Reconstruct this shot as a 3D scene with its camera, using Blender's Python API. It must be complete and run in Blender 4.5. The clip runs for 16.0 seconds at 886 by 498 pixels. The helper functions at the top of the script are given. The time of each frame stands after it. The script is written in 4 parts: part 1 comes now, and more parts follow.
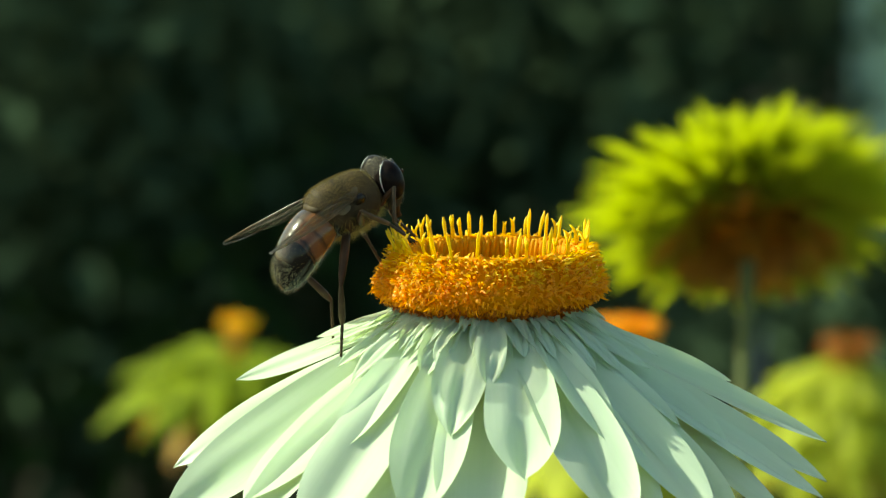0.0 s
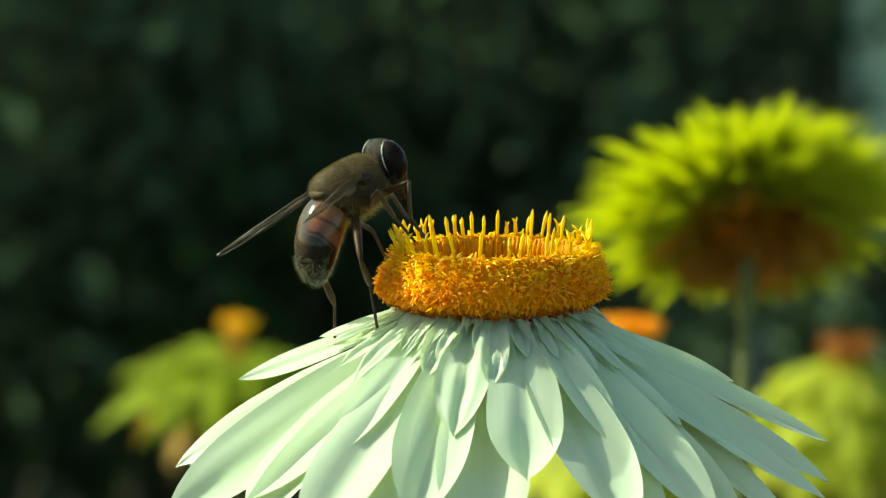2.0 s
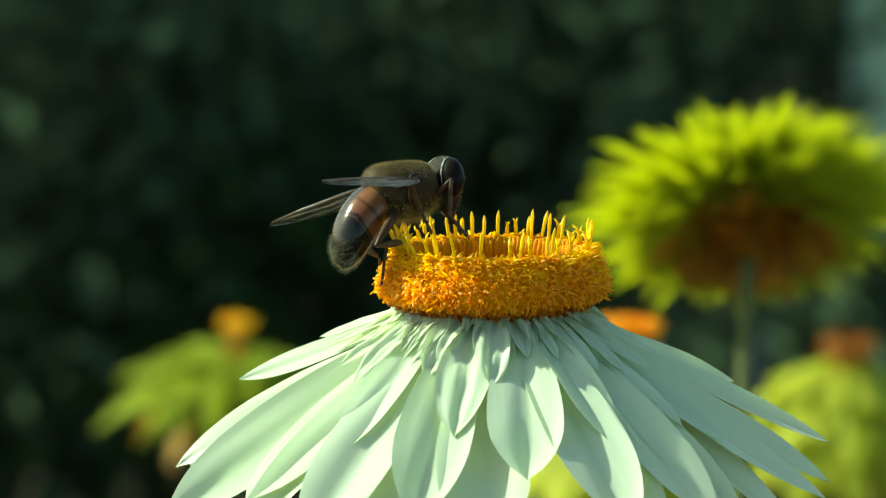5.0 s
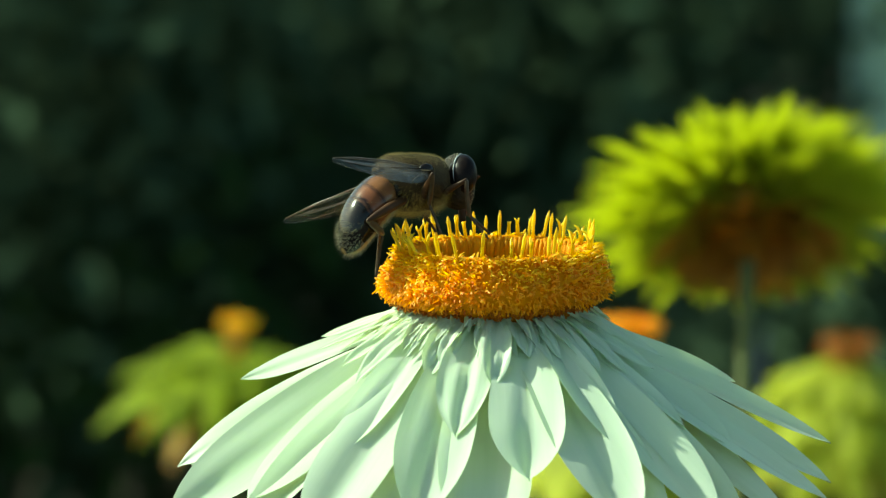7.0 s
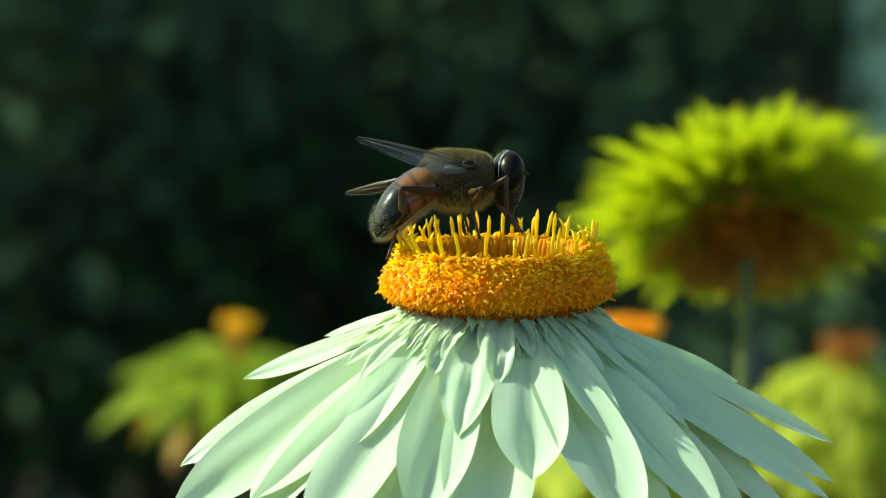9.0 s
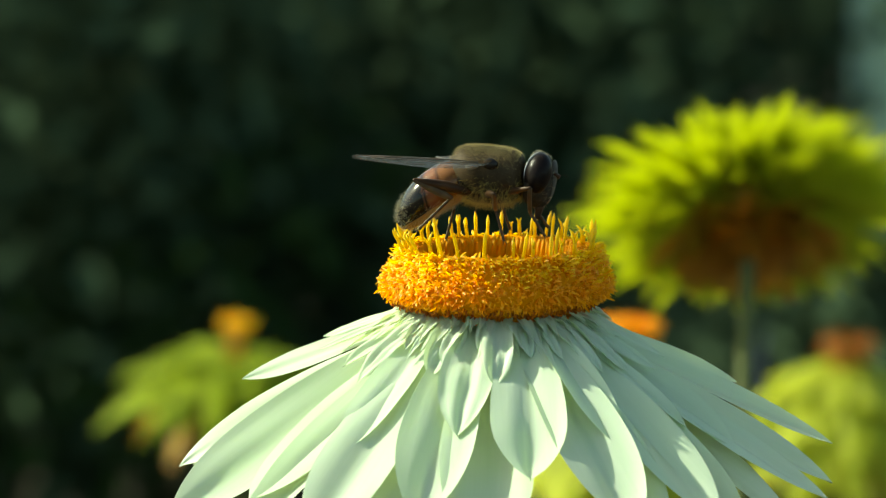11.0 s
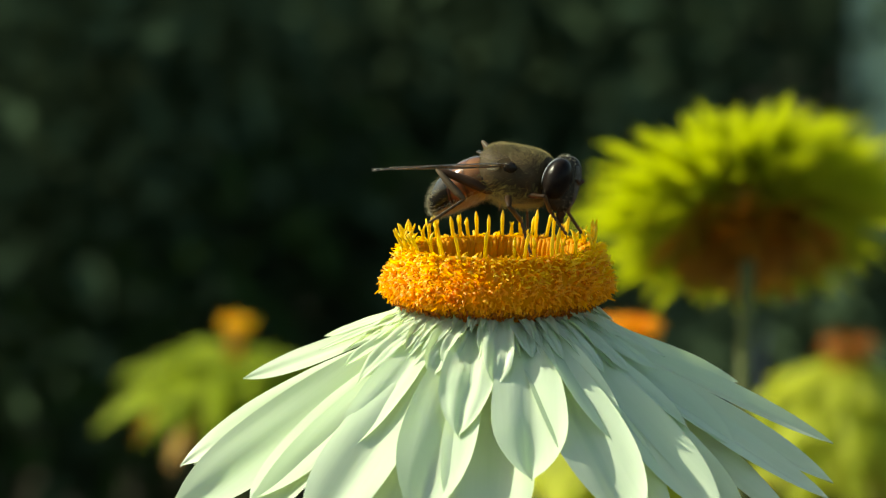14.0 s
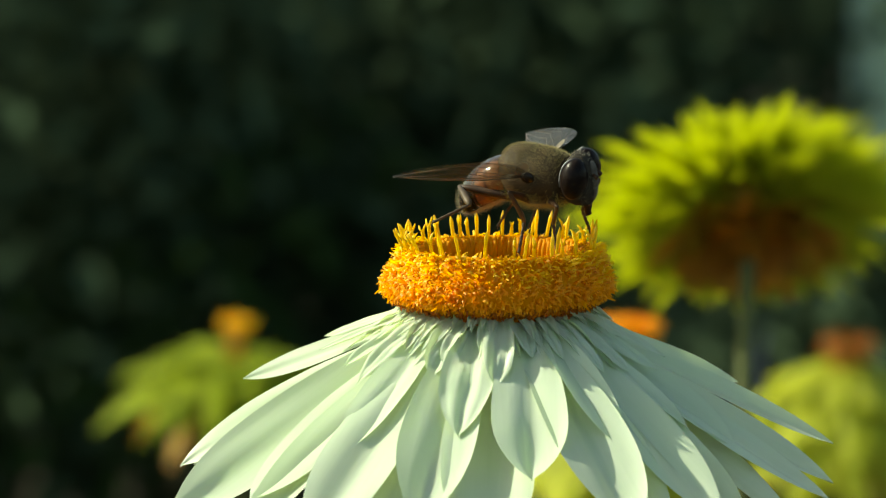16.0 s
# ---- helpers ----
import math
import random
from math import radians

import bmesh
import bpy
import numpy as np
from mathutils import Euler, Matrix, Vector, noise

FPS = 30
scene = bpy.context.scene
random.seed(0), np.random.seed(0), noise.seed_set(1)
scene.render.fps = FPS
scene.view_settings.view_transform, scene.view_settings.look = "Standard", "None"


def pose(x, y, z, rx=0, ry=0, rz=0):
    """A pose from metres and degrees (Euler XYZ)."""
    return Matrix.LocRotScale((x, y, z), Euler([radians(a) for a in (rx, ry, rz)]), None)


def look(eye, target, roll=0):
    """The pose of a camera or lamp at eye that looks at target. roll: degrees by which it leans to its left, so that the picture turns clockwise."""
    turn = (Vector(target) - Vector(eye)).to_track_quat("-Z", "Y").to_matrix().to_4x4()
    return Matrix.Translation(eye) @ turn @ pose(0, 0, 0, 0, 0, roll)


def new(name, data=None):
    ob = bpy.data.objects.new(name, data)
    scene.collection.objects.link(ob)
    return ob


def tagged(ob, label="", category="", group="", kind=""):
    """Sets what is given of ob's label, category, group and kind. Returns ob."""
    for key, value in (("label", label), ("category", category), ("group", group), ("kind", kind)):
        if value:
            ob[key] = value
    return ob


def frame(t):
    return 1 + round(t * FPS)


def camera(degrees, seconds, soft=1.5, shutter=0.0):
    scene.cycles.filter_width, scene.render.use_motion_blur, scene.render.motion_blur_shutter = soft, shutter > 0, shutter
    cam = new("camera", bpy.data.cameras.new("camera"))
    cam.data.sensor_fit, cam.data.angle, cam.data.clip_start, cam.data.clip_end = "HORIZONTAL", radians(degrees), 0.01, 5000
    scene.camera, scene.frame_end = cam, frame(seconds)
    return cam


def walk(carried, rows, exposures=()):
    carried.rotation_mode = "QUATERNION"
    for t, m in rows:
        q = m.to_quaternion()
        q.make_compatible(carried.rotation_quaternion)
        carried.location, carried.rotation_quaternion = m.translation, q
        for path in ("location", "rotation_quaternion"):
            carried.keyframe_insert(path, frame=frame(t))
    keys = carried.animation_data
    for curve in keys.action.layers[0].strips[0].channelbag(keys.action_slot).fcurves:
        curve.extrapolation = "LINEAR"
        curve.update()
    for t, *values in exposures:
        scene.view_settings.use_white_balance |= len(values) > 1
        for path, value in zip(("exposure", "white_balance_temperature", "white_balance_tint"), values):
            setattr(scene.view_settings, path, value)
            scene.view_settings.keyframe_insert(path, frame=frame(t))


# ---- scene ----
MM = 0.001
cam = camera(10.08, 16.0, soft=1.15)
VIEW = look((-4.19 * MM, -397.02 * MM, 53.47 * MM), (-4.19 * MM, 0, 4.72 * MM))
walk(cam, [(0, VIEW), (16, VIEW)], exposures=[(0, 1.04, 7150, -19), (3, 1.01, 7150, -19), (4.2, 1.0, 7050, -20), (6.3, 0.97, 6550, -25), (9.2, 0.98, 6550, -25), (11.3, 1.04, 7300, -15), (12, 0.97, 7400, -12), (12.5, 0.91, 7450, -10), (14, 0.85, 7450, -9), (16, 0.83, 7450, -9)])
cam.data.dof.use_dof = True
cam.data.dof.focus_distance = 0.396
cam.data.dof.aperture_fstop = 56.0

GROUND = -0.36

# ---- light ----
SUN_AZ, SUN_EL = radians(-72), radians(38)      # from the flower's left, a little behind it
sun_way = Vector((math.sin(SUN_AZ) * math.cos(SUN_EL), math.cos(SUN_AZ) * math.cos(SUN_EL), math.sin(SUN_EL)))
world = bpy.data.worlds.new("sky")
scene.world = world
world.use_nodes = True
wt = world.node_tree
sky = wt.nodes.new("ShaderNodeTexSky")
sky.sky_type, sky.sun_disc = "NISHITA", False
sky.dust_density, sky.ozone_density = 2.2, 0.6
sky.sun_elevation, sky.sun_rotation = SUN_EL, SUN_AZ
wt.links.new(sky.outputs[0], wt.nodes["Background"].inputs[0])
wt.nodes["Background"].inputs[1].default_value = 0.12
sun = new("sun", bpy.data.lights.new("sun", "SUN"))
sun.data.energy, sun.data.angle, sun.data.color = 4.65, radians(0.53), (1.0, 0.95, 0.86)
sun.matrix_world = look(sun_way * 3, (0, 0, 0))


# ---- materials ----
def material(name, colors, scale=400.0, rough=0.5, bump=0.0, stretch=(1, 1, 1), detail=4.0, translucent=0.0, glow_color=None,
             metallic=0.0, coat=0.0, per_piece=0.0, spec=0.5, sheen=0.0, fine=0.0):
    """Noise-mixed colours with bump; an optional share of light passes through the sheet."""
    m = bpy.data.materials.new(name)
    m.use_nodes = True
    t = m.node_tree
    n, link = t.nodes, t.links.new
    bsdf, out = n["Principled BSDF"], n["Material Output"]
    co = n.new("ShaderNodeTexCoord")
    mp = n.new("ShaderNodeMapping")
    mp.inputs["Scale"].default_value = stretch
    link(co.outputs["Object"], mp.inputs["Vector"])
    tex = n.new("ShaderNodeTexNoise")
    tex.inputs["Scale"].default_value, tex.inputs["Detail"].default_value = scale, detail
    link(mp.outputs[0], tex.inputs["Vector"])
    ramp = n.new("ShaderNodeValToRGB")
    el = ramp.color_ramp.elements
    el[0].position, el[1].position = 0.3, 0.7
    el[0].color, el[1].color = (*colors[0], 1), (*colors[-1], 1)
    if len(colors) == 3:
        mid = el.new(0.5)
        mid.color = (*colors[1], 1)
    link(tex.outputs["Fac"], ramp.inputs["Fac"])
    color = ramp.outputs["Color"]
    if fine:
        tf = n.new("ShaderNodeTexNoise")
        tf.inputs["Scale"].default_value, tf.inputs["Detail"].default_value = scale * 7, 3.0
        link(mp.outputs[0], tf.inputs["Vector"])
        mr = n.new("ShaderNodeMapRange")
        mr.inputs["To Min"].default_value, mr.inputs["To Max"].default_value = 1 - fine, 1 + fine
        link(tf.outputs["Fac"], mr.inputs["Value"])
        hv = n.new("ShaderNodeHueSaturation")
        link(mr.outputs[0], hv.inputs["Value"])
        link(color, hv.inputs["Color"])
        color = hv.outputs["Color"]
    if per_piece:
        info, geo = n.new("ShaderNodeObjectInfo"), n.new("ShaderNodeNewGeometry")
        ad = n.new("ShaderNodeMath")
        ad.operation = "ADD"
        link(info.outputs["Random"], ad.inputs[0])
        link(geo.outputs["Random Per Island"], ad.inputs[1])
        fr = n.new("ShaderNodeMath")
        fr.operation = "FRACT"
        link(ad.outputs[0], fr.inputs[0])
        mr2 = n.new("ShaderNodeMapRange")
        mr2.inputs["To Min"].default_value, mr2.inputs["To Max"].default_value = 1 - per_piece, 1 + per_piece
        link(fr.outputs[0], mr2.inputs["Value"])
        hv2 = n.new("ShaderNodeHueSaturation")
        link(mr2.outputs[0], hv2.inputs["Value"])
        link(color, hv2.inputs["Color"])
        color = hv2.outputs["Color"]
    link(color, bsdf.inputs["Base Color"])
    bsdf.inputs["Roughness"].default_value = rough
    bsdf.inputs["Metallic"].default_value = metallic
    bsdf.inputs["Coat Weight"].default_value = coat
    bsdf.inputs["Specular IOR Level"].default_value = spec
    bsdf.inputs["Sheen Weight"].default_value = sheen
    if bump:
        bp = n.new("ShaderNodeBump")
        bp.inputs["Strength"].default_value, bp.inputs["Distance"].default_value = bump, 0.00015
        link(tex.outputs["Fac"], bp.inputs["Height"])
        link(bp.outputs[0], bsdf.inputs["Normal"])
    if translucent:
        tr = n.new("ShaderNodeBsdfTranslucent")
        if glow_color:
            tr.inputs["Color"].default_value = (*glow_color, 1)
        else:
            link(color, tr.inputs["Color"])
        mix = n.new("ShaderNodeMixShader")
        mix.inputs[0].default_value = translucent
        link(bsdf.outputs[0], mix.inputs[1])
        link(tr.outputs[0], mix.inputs[2])
        link(mix.outputs[0], out.inputs["Surface"])
    return m


def membrane(name, tint, clear):
    m = bpy.data.materials.new(name)
    m.use_nodes = True
    t = m.node_tree
    n, link = t.nodes, t.links.new
    bsdf, out = n["Principled BSDF"], n["Material Output"]
    bsdf.inputs["Base Color"].default_value = (*tint, 1)
    bsdf.inputs["Roughness"].default_value = 0.3
    bsdf.inputs["Specular IOR Level"].default_value = 0.26
    tex = n.new("ShaderNodeTexNoise")
    tex.inputs["Scale"].default_value = 900
    bp = n.new("ShaderNodeBump")
    bp.inputs["Strength"].default_value, bp.inputs["Distance"].default_value = 0.5, 0.0002
    link(tex.outputs["Fac"], bp.inputs["Height"])
    link(bp.outputs[0], bsdf.inputs["Normal"])
    tp = n.new("ShaderNodeBsdfTransparent")
    tp.inputs["Color"].default_value = (0.93, 0.9, 0.84, 1)
    mix = n.new("ShaderNodeMixShader")
    mix.inputs[0].default_value = clear
    link(bsdf.outputs[0], mix.inputs[1])
    link(tp.outputs[0], mix.inputs[2])
    link(mix.outputs[0], out.inputs["Surface"])
    return m


def banded(name):
    """The back plates of the abdomen along x: amber flanks, a dark middle line, dark hind edges and a black tail."""
    m = bpy.data.materials.new(name)
    m.use_nodes = True
    t = m.node_tree
    n, link = t.nodes, t.links.new
    bsdf = n["Principled BSDF"]
    co = n.new("ShaderNodeTexCoord")
    mottle = n.new("ShaderNodeTexNoise")
    mottle.inputs["Scale"].default_value, mottle.inputs["Detail"].default_value = 900, 5
    link(co.outputs["Object"], mottle.inputs["Vector"])
    sep = n.new("ShaderNodeSeparateXYZ")
    link(co.outputs["Object"], sep.inputs[0])

    def calc(op, a, b=0.0):
        k = n.new("ShaderNodeMath")
        k.operation = op
        for i, v in enumerate((a, b)):
            if isinstance(v, float):
                k.inputs[i].default_value = v
            else:
                link(v, k.inputs[i])
        return k.outputs[0]

    def span(v, lo, hi):
        k = n.new("ShaderNodeMapRange")
        k.interpolation_type = "SMOOTHSTEP"
        k.inputs["From Min"].default_value, k.inputs["From Max"].default_value = lo, hi
        link(v, k.inputs["Value"])
        return k.outputs[0]
    wob = calc("MULTIPLY", calc("SUBTRACT", mottle.outputs["Fac"], 0.5), 0.0007)
    u = calc("DIVIDE", calc("SUBTRACT", 0.0005, calc("ADD", sep.outputs["X"], wob)), 0.0069)
    ramp = n.new("ShaderNodeValToRGB")
    el = ramp.color_ramp.elements
    el[0].position, el[0].color = 0.0, (0.02, 0.012, 0.007, 1)
    el[1].position, el[1].color = 1.0, (0.006, 0.005, 0.004, 1)
    for p, c in ((0.06, (0.05, 0.024, 0.01)), (0.12, (0.17, 0.075, 0.026)), (0.33, (0.15, 0.062, 0.022)), (0.365, (0.06, 0.026, 0.014)), (0.41, (0.15, 0.056, 0.023)),
                 (0.52, (0.13, 0.048, 0.022)), (0.56, (0.012, 0.007, 0.005)), (0.585, (0.075, 0.034, 0.02)), (0.605, (0.008, 0.006, 0.004))):
        e = el.new(p)
        e.color = (*c, 1)
    link(u, ramp.inputs["Fac"])
    mid = calc("MULTIPLY", calc("SUBTRACT", 1.0, span(calc("ABSOLUTE", calc("ADD", sep.outputs["Y"], wob)), 0.0004, 0.0012)), span(sep.outputs["Z"], -0.0004, 0.0008))
    dark = n.new("ShaderNodeMix")
    dark.data_type = "RGBA"
    link(mid, dark.inputs["Factor"])
    link(ramp.outputs["Color"], dark.inputs["A"])
    dark.inputs["B"].default_value = (0.03, 0.018, 0.01, 1)
    hv = n.new("ShaderNodeHueSaturation")
    link(calc("ADD", calc("MULTIPLY", mottle.outputs["Fac"], 0.9), 0.55), hv.inputs["Value"])
    link(dark.outputs["Result"], hv.inputs["Color"])
    link(hv.outputs["Color"], bsdf.inputs["Base Color"])
    bsdf.inputs["Roughness"].default_value, bsdf.inputs["Specular IOR Level"].default_value = 0.14, 0.3
    bp = n.new("ShaderNodeBump")
    bp.inputs["Strength"].default_value, bp.inputs["Distance"].default_value = 0.15, 0.0001
    link(mottle.outputs["Fac"], bp.inputs["Height"])
    link(bp.outputs[0], bsdf.inputs["Normal"])
    return m


M_BRACT = material("white_bract", [(0.62, 0.7, 0.58), (0.71, 0.77, 0.67)], 50, 0.3, 0.12, (1, 40, 40), translucent=0.5,
                   glow_color=(0.8, 0.88, 0.58), spec=0.7, fine=0.05, per_piece=0.05)
M_DISC = material("amber_disc", [(0.66, 0.24, 0.002), (0.8, 0.34, 0.004)], 900, 0.7, 0.6, translucent=0.3, spec=0.1)
M_LOBE = material("orange_floret", [(0.82, 0.31, 0.003), (0.88, 0.41, 0.006), (0.93, 0.53, 0.014)], 260, 0.5, 0.3, per_piece=0.08, translucent=0.48, glow_color=(0.95, 0.4, 0.005), spec=0.4)
M_BED = material("inner_floret", [(0.8, 0.36, 0.006), (0.88, 0.46, 0.015)], 500, 0.6, 0.3, per_piece=0.1, translucent=0.5, spec=0.15)
M_UPPER = material("gold_floret", [(0.87, 0.47, 0.004), (0.92, 0.58, 0.008), (0.95, 0.7, 0.02)], 260, 0.5, 0.3, per_piece=0.08, translucent=0.48, glow_color=(0.95, 0.58, 0.01), spec=0.4)
M_FLORET = material("yellow_floret", [(0.9, 0.62, 0.006), (0.94, 0.76, 0.025)], 500, 0.45, 0.3, per_piece=0.1, translucent=0.42)
M_STEM = material("green_stem", [(0.08, 0.1, 0.03), (0.12, 0.13, 0.05)], 300, 0.7, 0.5, (1, 1, 0.2), spec=0.15)
M_YELLOW = material("yellow_bract", [(0.45, 0.48, 0.038), (0.56, 0.57, 0.075)], 200, 0.45, 0.3, (1, 8, 8), translucent=0.6,
                    glow_color=(0.76, 0.8, 0.13), per_piece=0.08, spec=0.2)
M_OLD = material("spent_floret", [(0.3, 0.07, 0.004), (0.5, 0.18, 0.01)], 300, 0.6, 0.3, per_piece=0.25, translucent=0.2, spec=0.2)
M_RUST = material("rust_bract", [(0.56, 0.24, 0.035), (0.7, 0.5, 0.065)], 220, 0.5, 0.4, (1, 5, 5), translucent=0.6, per_piece=0.25)
M_LIME = material("lime_bract", [(0.21, 0.29, 0.011), (0.31, 0.36, 0.02)], 200, 0.6, 0.4, (1, 8, 8), translucent=0.4, per_piece=0.1, spec=0.12)
M_LEAF = material("dark_leaf", [(0.044, 0.066, 0.037), (0.058, 0.09, 0.048)], 60, 0.9, 0.3, per_piece=0.1, translucent=0.07, spec=0.02)
M_FRESH = material("fresh_leaf", [(0.025, 0.055, 0.014), (0.05, 0.09, 0.022)], 60, 0.8, 0.3, per_piece=0.35, translucent=0.25, spec=0.1)
M_GREY_LEAF = material("teal_blade", [(0.28, 0.42, 0.36), (0.36, 0.5, 0.42)], 40, 0.5, 0.3, (1, 1, 0.1), translucent=0.2)
M_SLATE = material("slate_blade", [(0.09, 0.11, 0.14), (0.14, 0.16, 0.2)], 40, 0.6, 0.3, (1, 1, 0.1), translucent=0.1, spec=0.2)
M_BLADE = material("green_blade", [(0.07, 0.13, 0.03), (0.1, 0.18, 0.04)], 40, 0.5, 0.3, (1, 1, 0.1), translucent=0.3)
# pale leaf tone that carries the sunlight falling on it
M_SUNLIT_LEAF = material("sunlit_leaf_tone", [(0.15, 0.15, 0.06), (0.21, 0.21, 0.1)], 80, 0.7, 0.4, translucent=0.2)
M_SOIL = material("dark_soil", [(0.03, 0.022, 0.014), (0.07, 0.05, 0.032)], 18, 0.95, 0.9, detail=8, fine=0.3)
# fly
M_THORAX = material("olive_thorax", [(0.026, 0.019, 0.01), (0.07, 0.047, 0.024)], 700, 0.58, 0.4, fine=0.2, spec=0.07)
M_HAIR = material("tawny_hair", [(0.35, 0.285, 0.1), (0.52, 0.42, 0.18)], 600, 0.6, per_piece=0.25, translucent=0.25)
M_DARK_HAIR = material("brown_hair", [(0.07, 0.055, 0.022), (0.18, 0.14, 0.055)], 600, 0.6, per_piece=0.3, translucent=0.2)
M_BELLY_HAIR = material("yellow_hair", [(0.4, 0.32, 0.08), (0.6, 0.48, 0.14)], 600, 0.5, per_piece=0.2, translucent=0.3)
M_PALE_HAIR = material("pale_hair", [(0.4, 0.37, 0.24), (0.6, 0.55, 0.38)], 600, 0.5, per_piece=0.2, translucent=0.3)
M_TERGITE = banded("banded_tergite")
M_BLACK = material("black_tergite", [(0.005, 0.004, 0.003), (0.014, 0.009, 0.006)], 600, 0.22, 0.12, coat=0.0, spec=0.2)
M_BELLY = material("yellow_belly", [(0.16, 0.1, 0.025), (0.34, 0.25, 0.07)], 500, 0.45, 0.2, translucent=0.2)
M_EYE = material("dark_eye", [(0.006, 0.004, 0.004), (0.012, 0.008, 0.006)], 2500, 0.3, 0.25, spec=0.07)
M_EYE_RIM = material("rim_with_glint", [(0.26, 0.26, 0.25), (0.42, 0.42, 0.4)], 800, 0.6)
M_FACE = material("dusty_face", [(0.012, 0.01, 0.008), (0.045, 0.038, 0.028)], 900, 0.8, 0.5, (1, 3, 0.5), spec=0.1)
M_STRIPE = material("pale_dust", [(0.035, 0.031, 0.025), (0.13, 0.118, 0.098)], 1300, 0.8, 0.4)
M_LEG = material("dark_leg", [(0.02, 0.01, 0.005), (0.062, 0.03, 0.013)], 700, 0.45, 0.3, spec=0.15)
M_TIBIA = material("brown_tibia", [(0.03, 0.019, 0.01), (0.1, 0.07, 0.04)], 500, 0.5, 0.3, spec=0.15)
M_WING = membrane("wing_membrane", (0.06, 0.06, 0.06), 0.5)
M_VEIN = material("wing_vein", [(0.06, 0.04, 0.02), (0.12, 0.08, 0.045)], 600, 0.35)
M_CALYPTER = membrane("calypter", (0.26, 0.21, 0.14), 0.4)


# ---- building helpers ----
def link_mesh(name, verts, faces, mat, parent=None, label="", smooth=True):
    me = bpy.data.meshes.new(name)
    me.from_pydata([tuple(v) for v in verts], [], faces)
    me.materials.append(mat)
    if smooth:
        me.polygons.foreach_set("use_smooth", [True] * len(me.polygons))
    me.update()
    ob = new(name, me)
    ob.parent = parent
    return tagged(ob, label)


def share(name, me, parent, m, label=""):
    ob = new(name, me)
    ob.parent = parent
    ob.matrix_local = m
    return tagged(ob, label)


def rings(sections, n=20):
    """A closed skin through sections (centre, axis_a, axis_b) given as vectors."""
    verts, faces = [], []
    for c, a, b in sections:
        for k in range(n):
            w = 2 * math.pi * k / n
            verts.append(Vector(c) + Vector(a) * math.cos(w) + Vector(b) * math.sin(w))
    for i in range(len(sections) - 1):
        for k in range(n):
            j = (k + 1) % n
            faces.append((i * n + k, i * n + j, (i + 1) * n + j, (i + 1) * n + k))
    faces.append(tuple(range(n))[::-1])
    faces.append(tuple((len(sections) - 1) * n + k for k in range(n)))
    return verts, faces


def along_x(profile, n=20):
    """Skin along x from rows (x, half_width, half_height, z)."""
    return rings([((x * MM, 0, z * MM), (0, w * MM, 0), (0, 0, h * MM)) for x, w, h, z in profile], n)


def egg(center, half, n=20, m=12):
    sec = []
    for i in range(m + 1):
        w = math.pi * (0.02 + 0.96 * i / m)
        sec.append(((center[0] * MM - math.cos(w) * half[0] * MM, center[1] * MM, center[2] * MM),
                    (0, math.sin(w) * half[1] * MM, 0), (0, 0, math.sin(w) * half[2] * MM)))
    return rings(sec, n)


def merged(*sets):
    verts, faces = [], []
    for v, f in sets:
        o = len(verts)
        verts += list(v)
        faces += [tuple(i + o for i in q) for q in f]
    return verts, faces


def tube(points, radii, n=6):
    pts = [Vector(p) for p in points]
    sec = []
    for i, p in enumerate(pts):
        d = (pts[min(i + 1, len(pts) - 1)] - pts[max(i - 1, 0)]).normalized()
        a = d.orthogonal().normalized() if abs(d.z) > 0.95 or abs(d.z) < 0.05 else d.cross(Vector((0, 0, 1))).normalized()
        b = d.cross(a)
        sec.append((p, a * radii[i], b * radii[i]))
    return rings(sec, n)


# ---- strawflowers ----


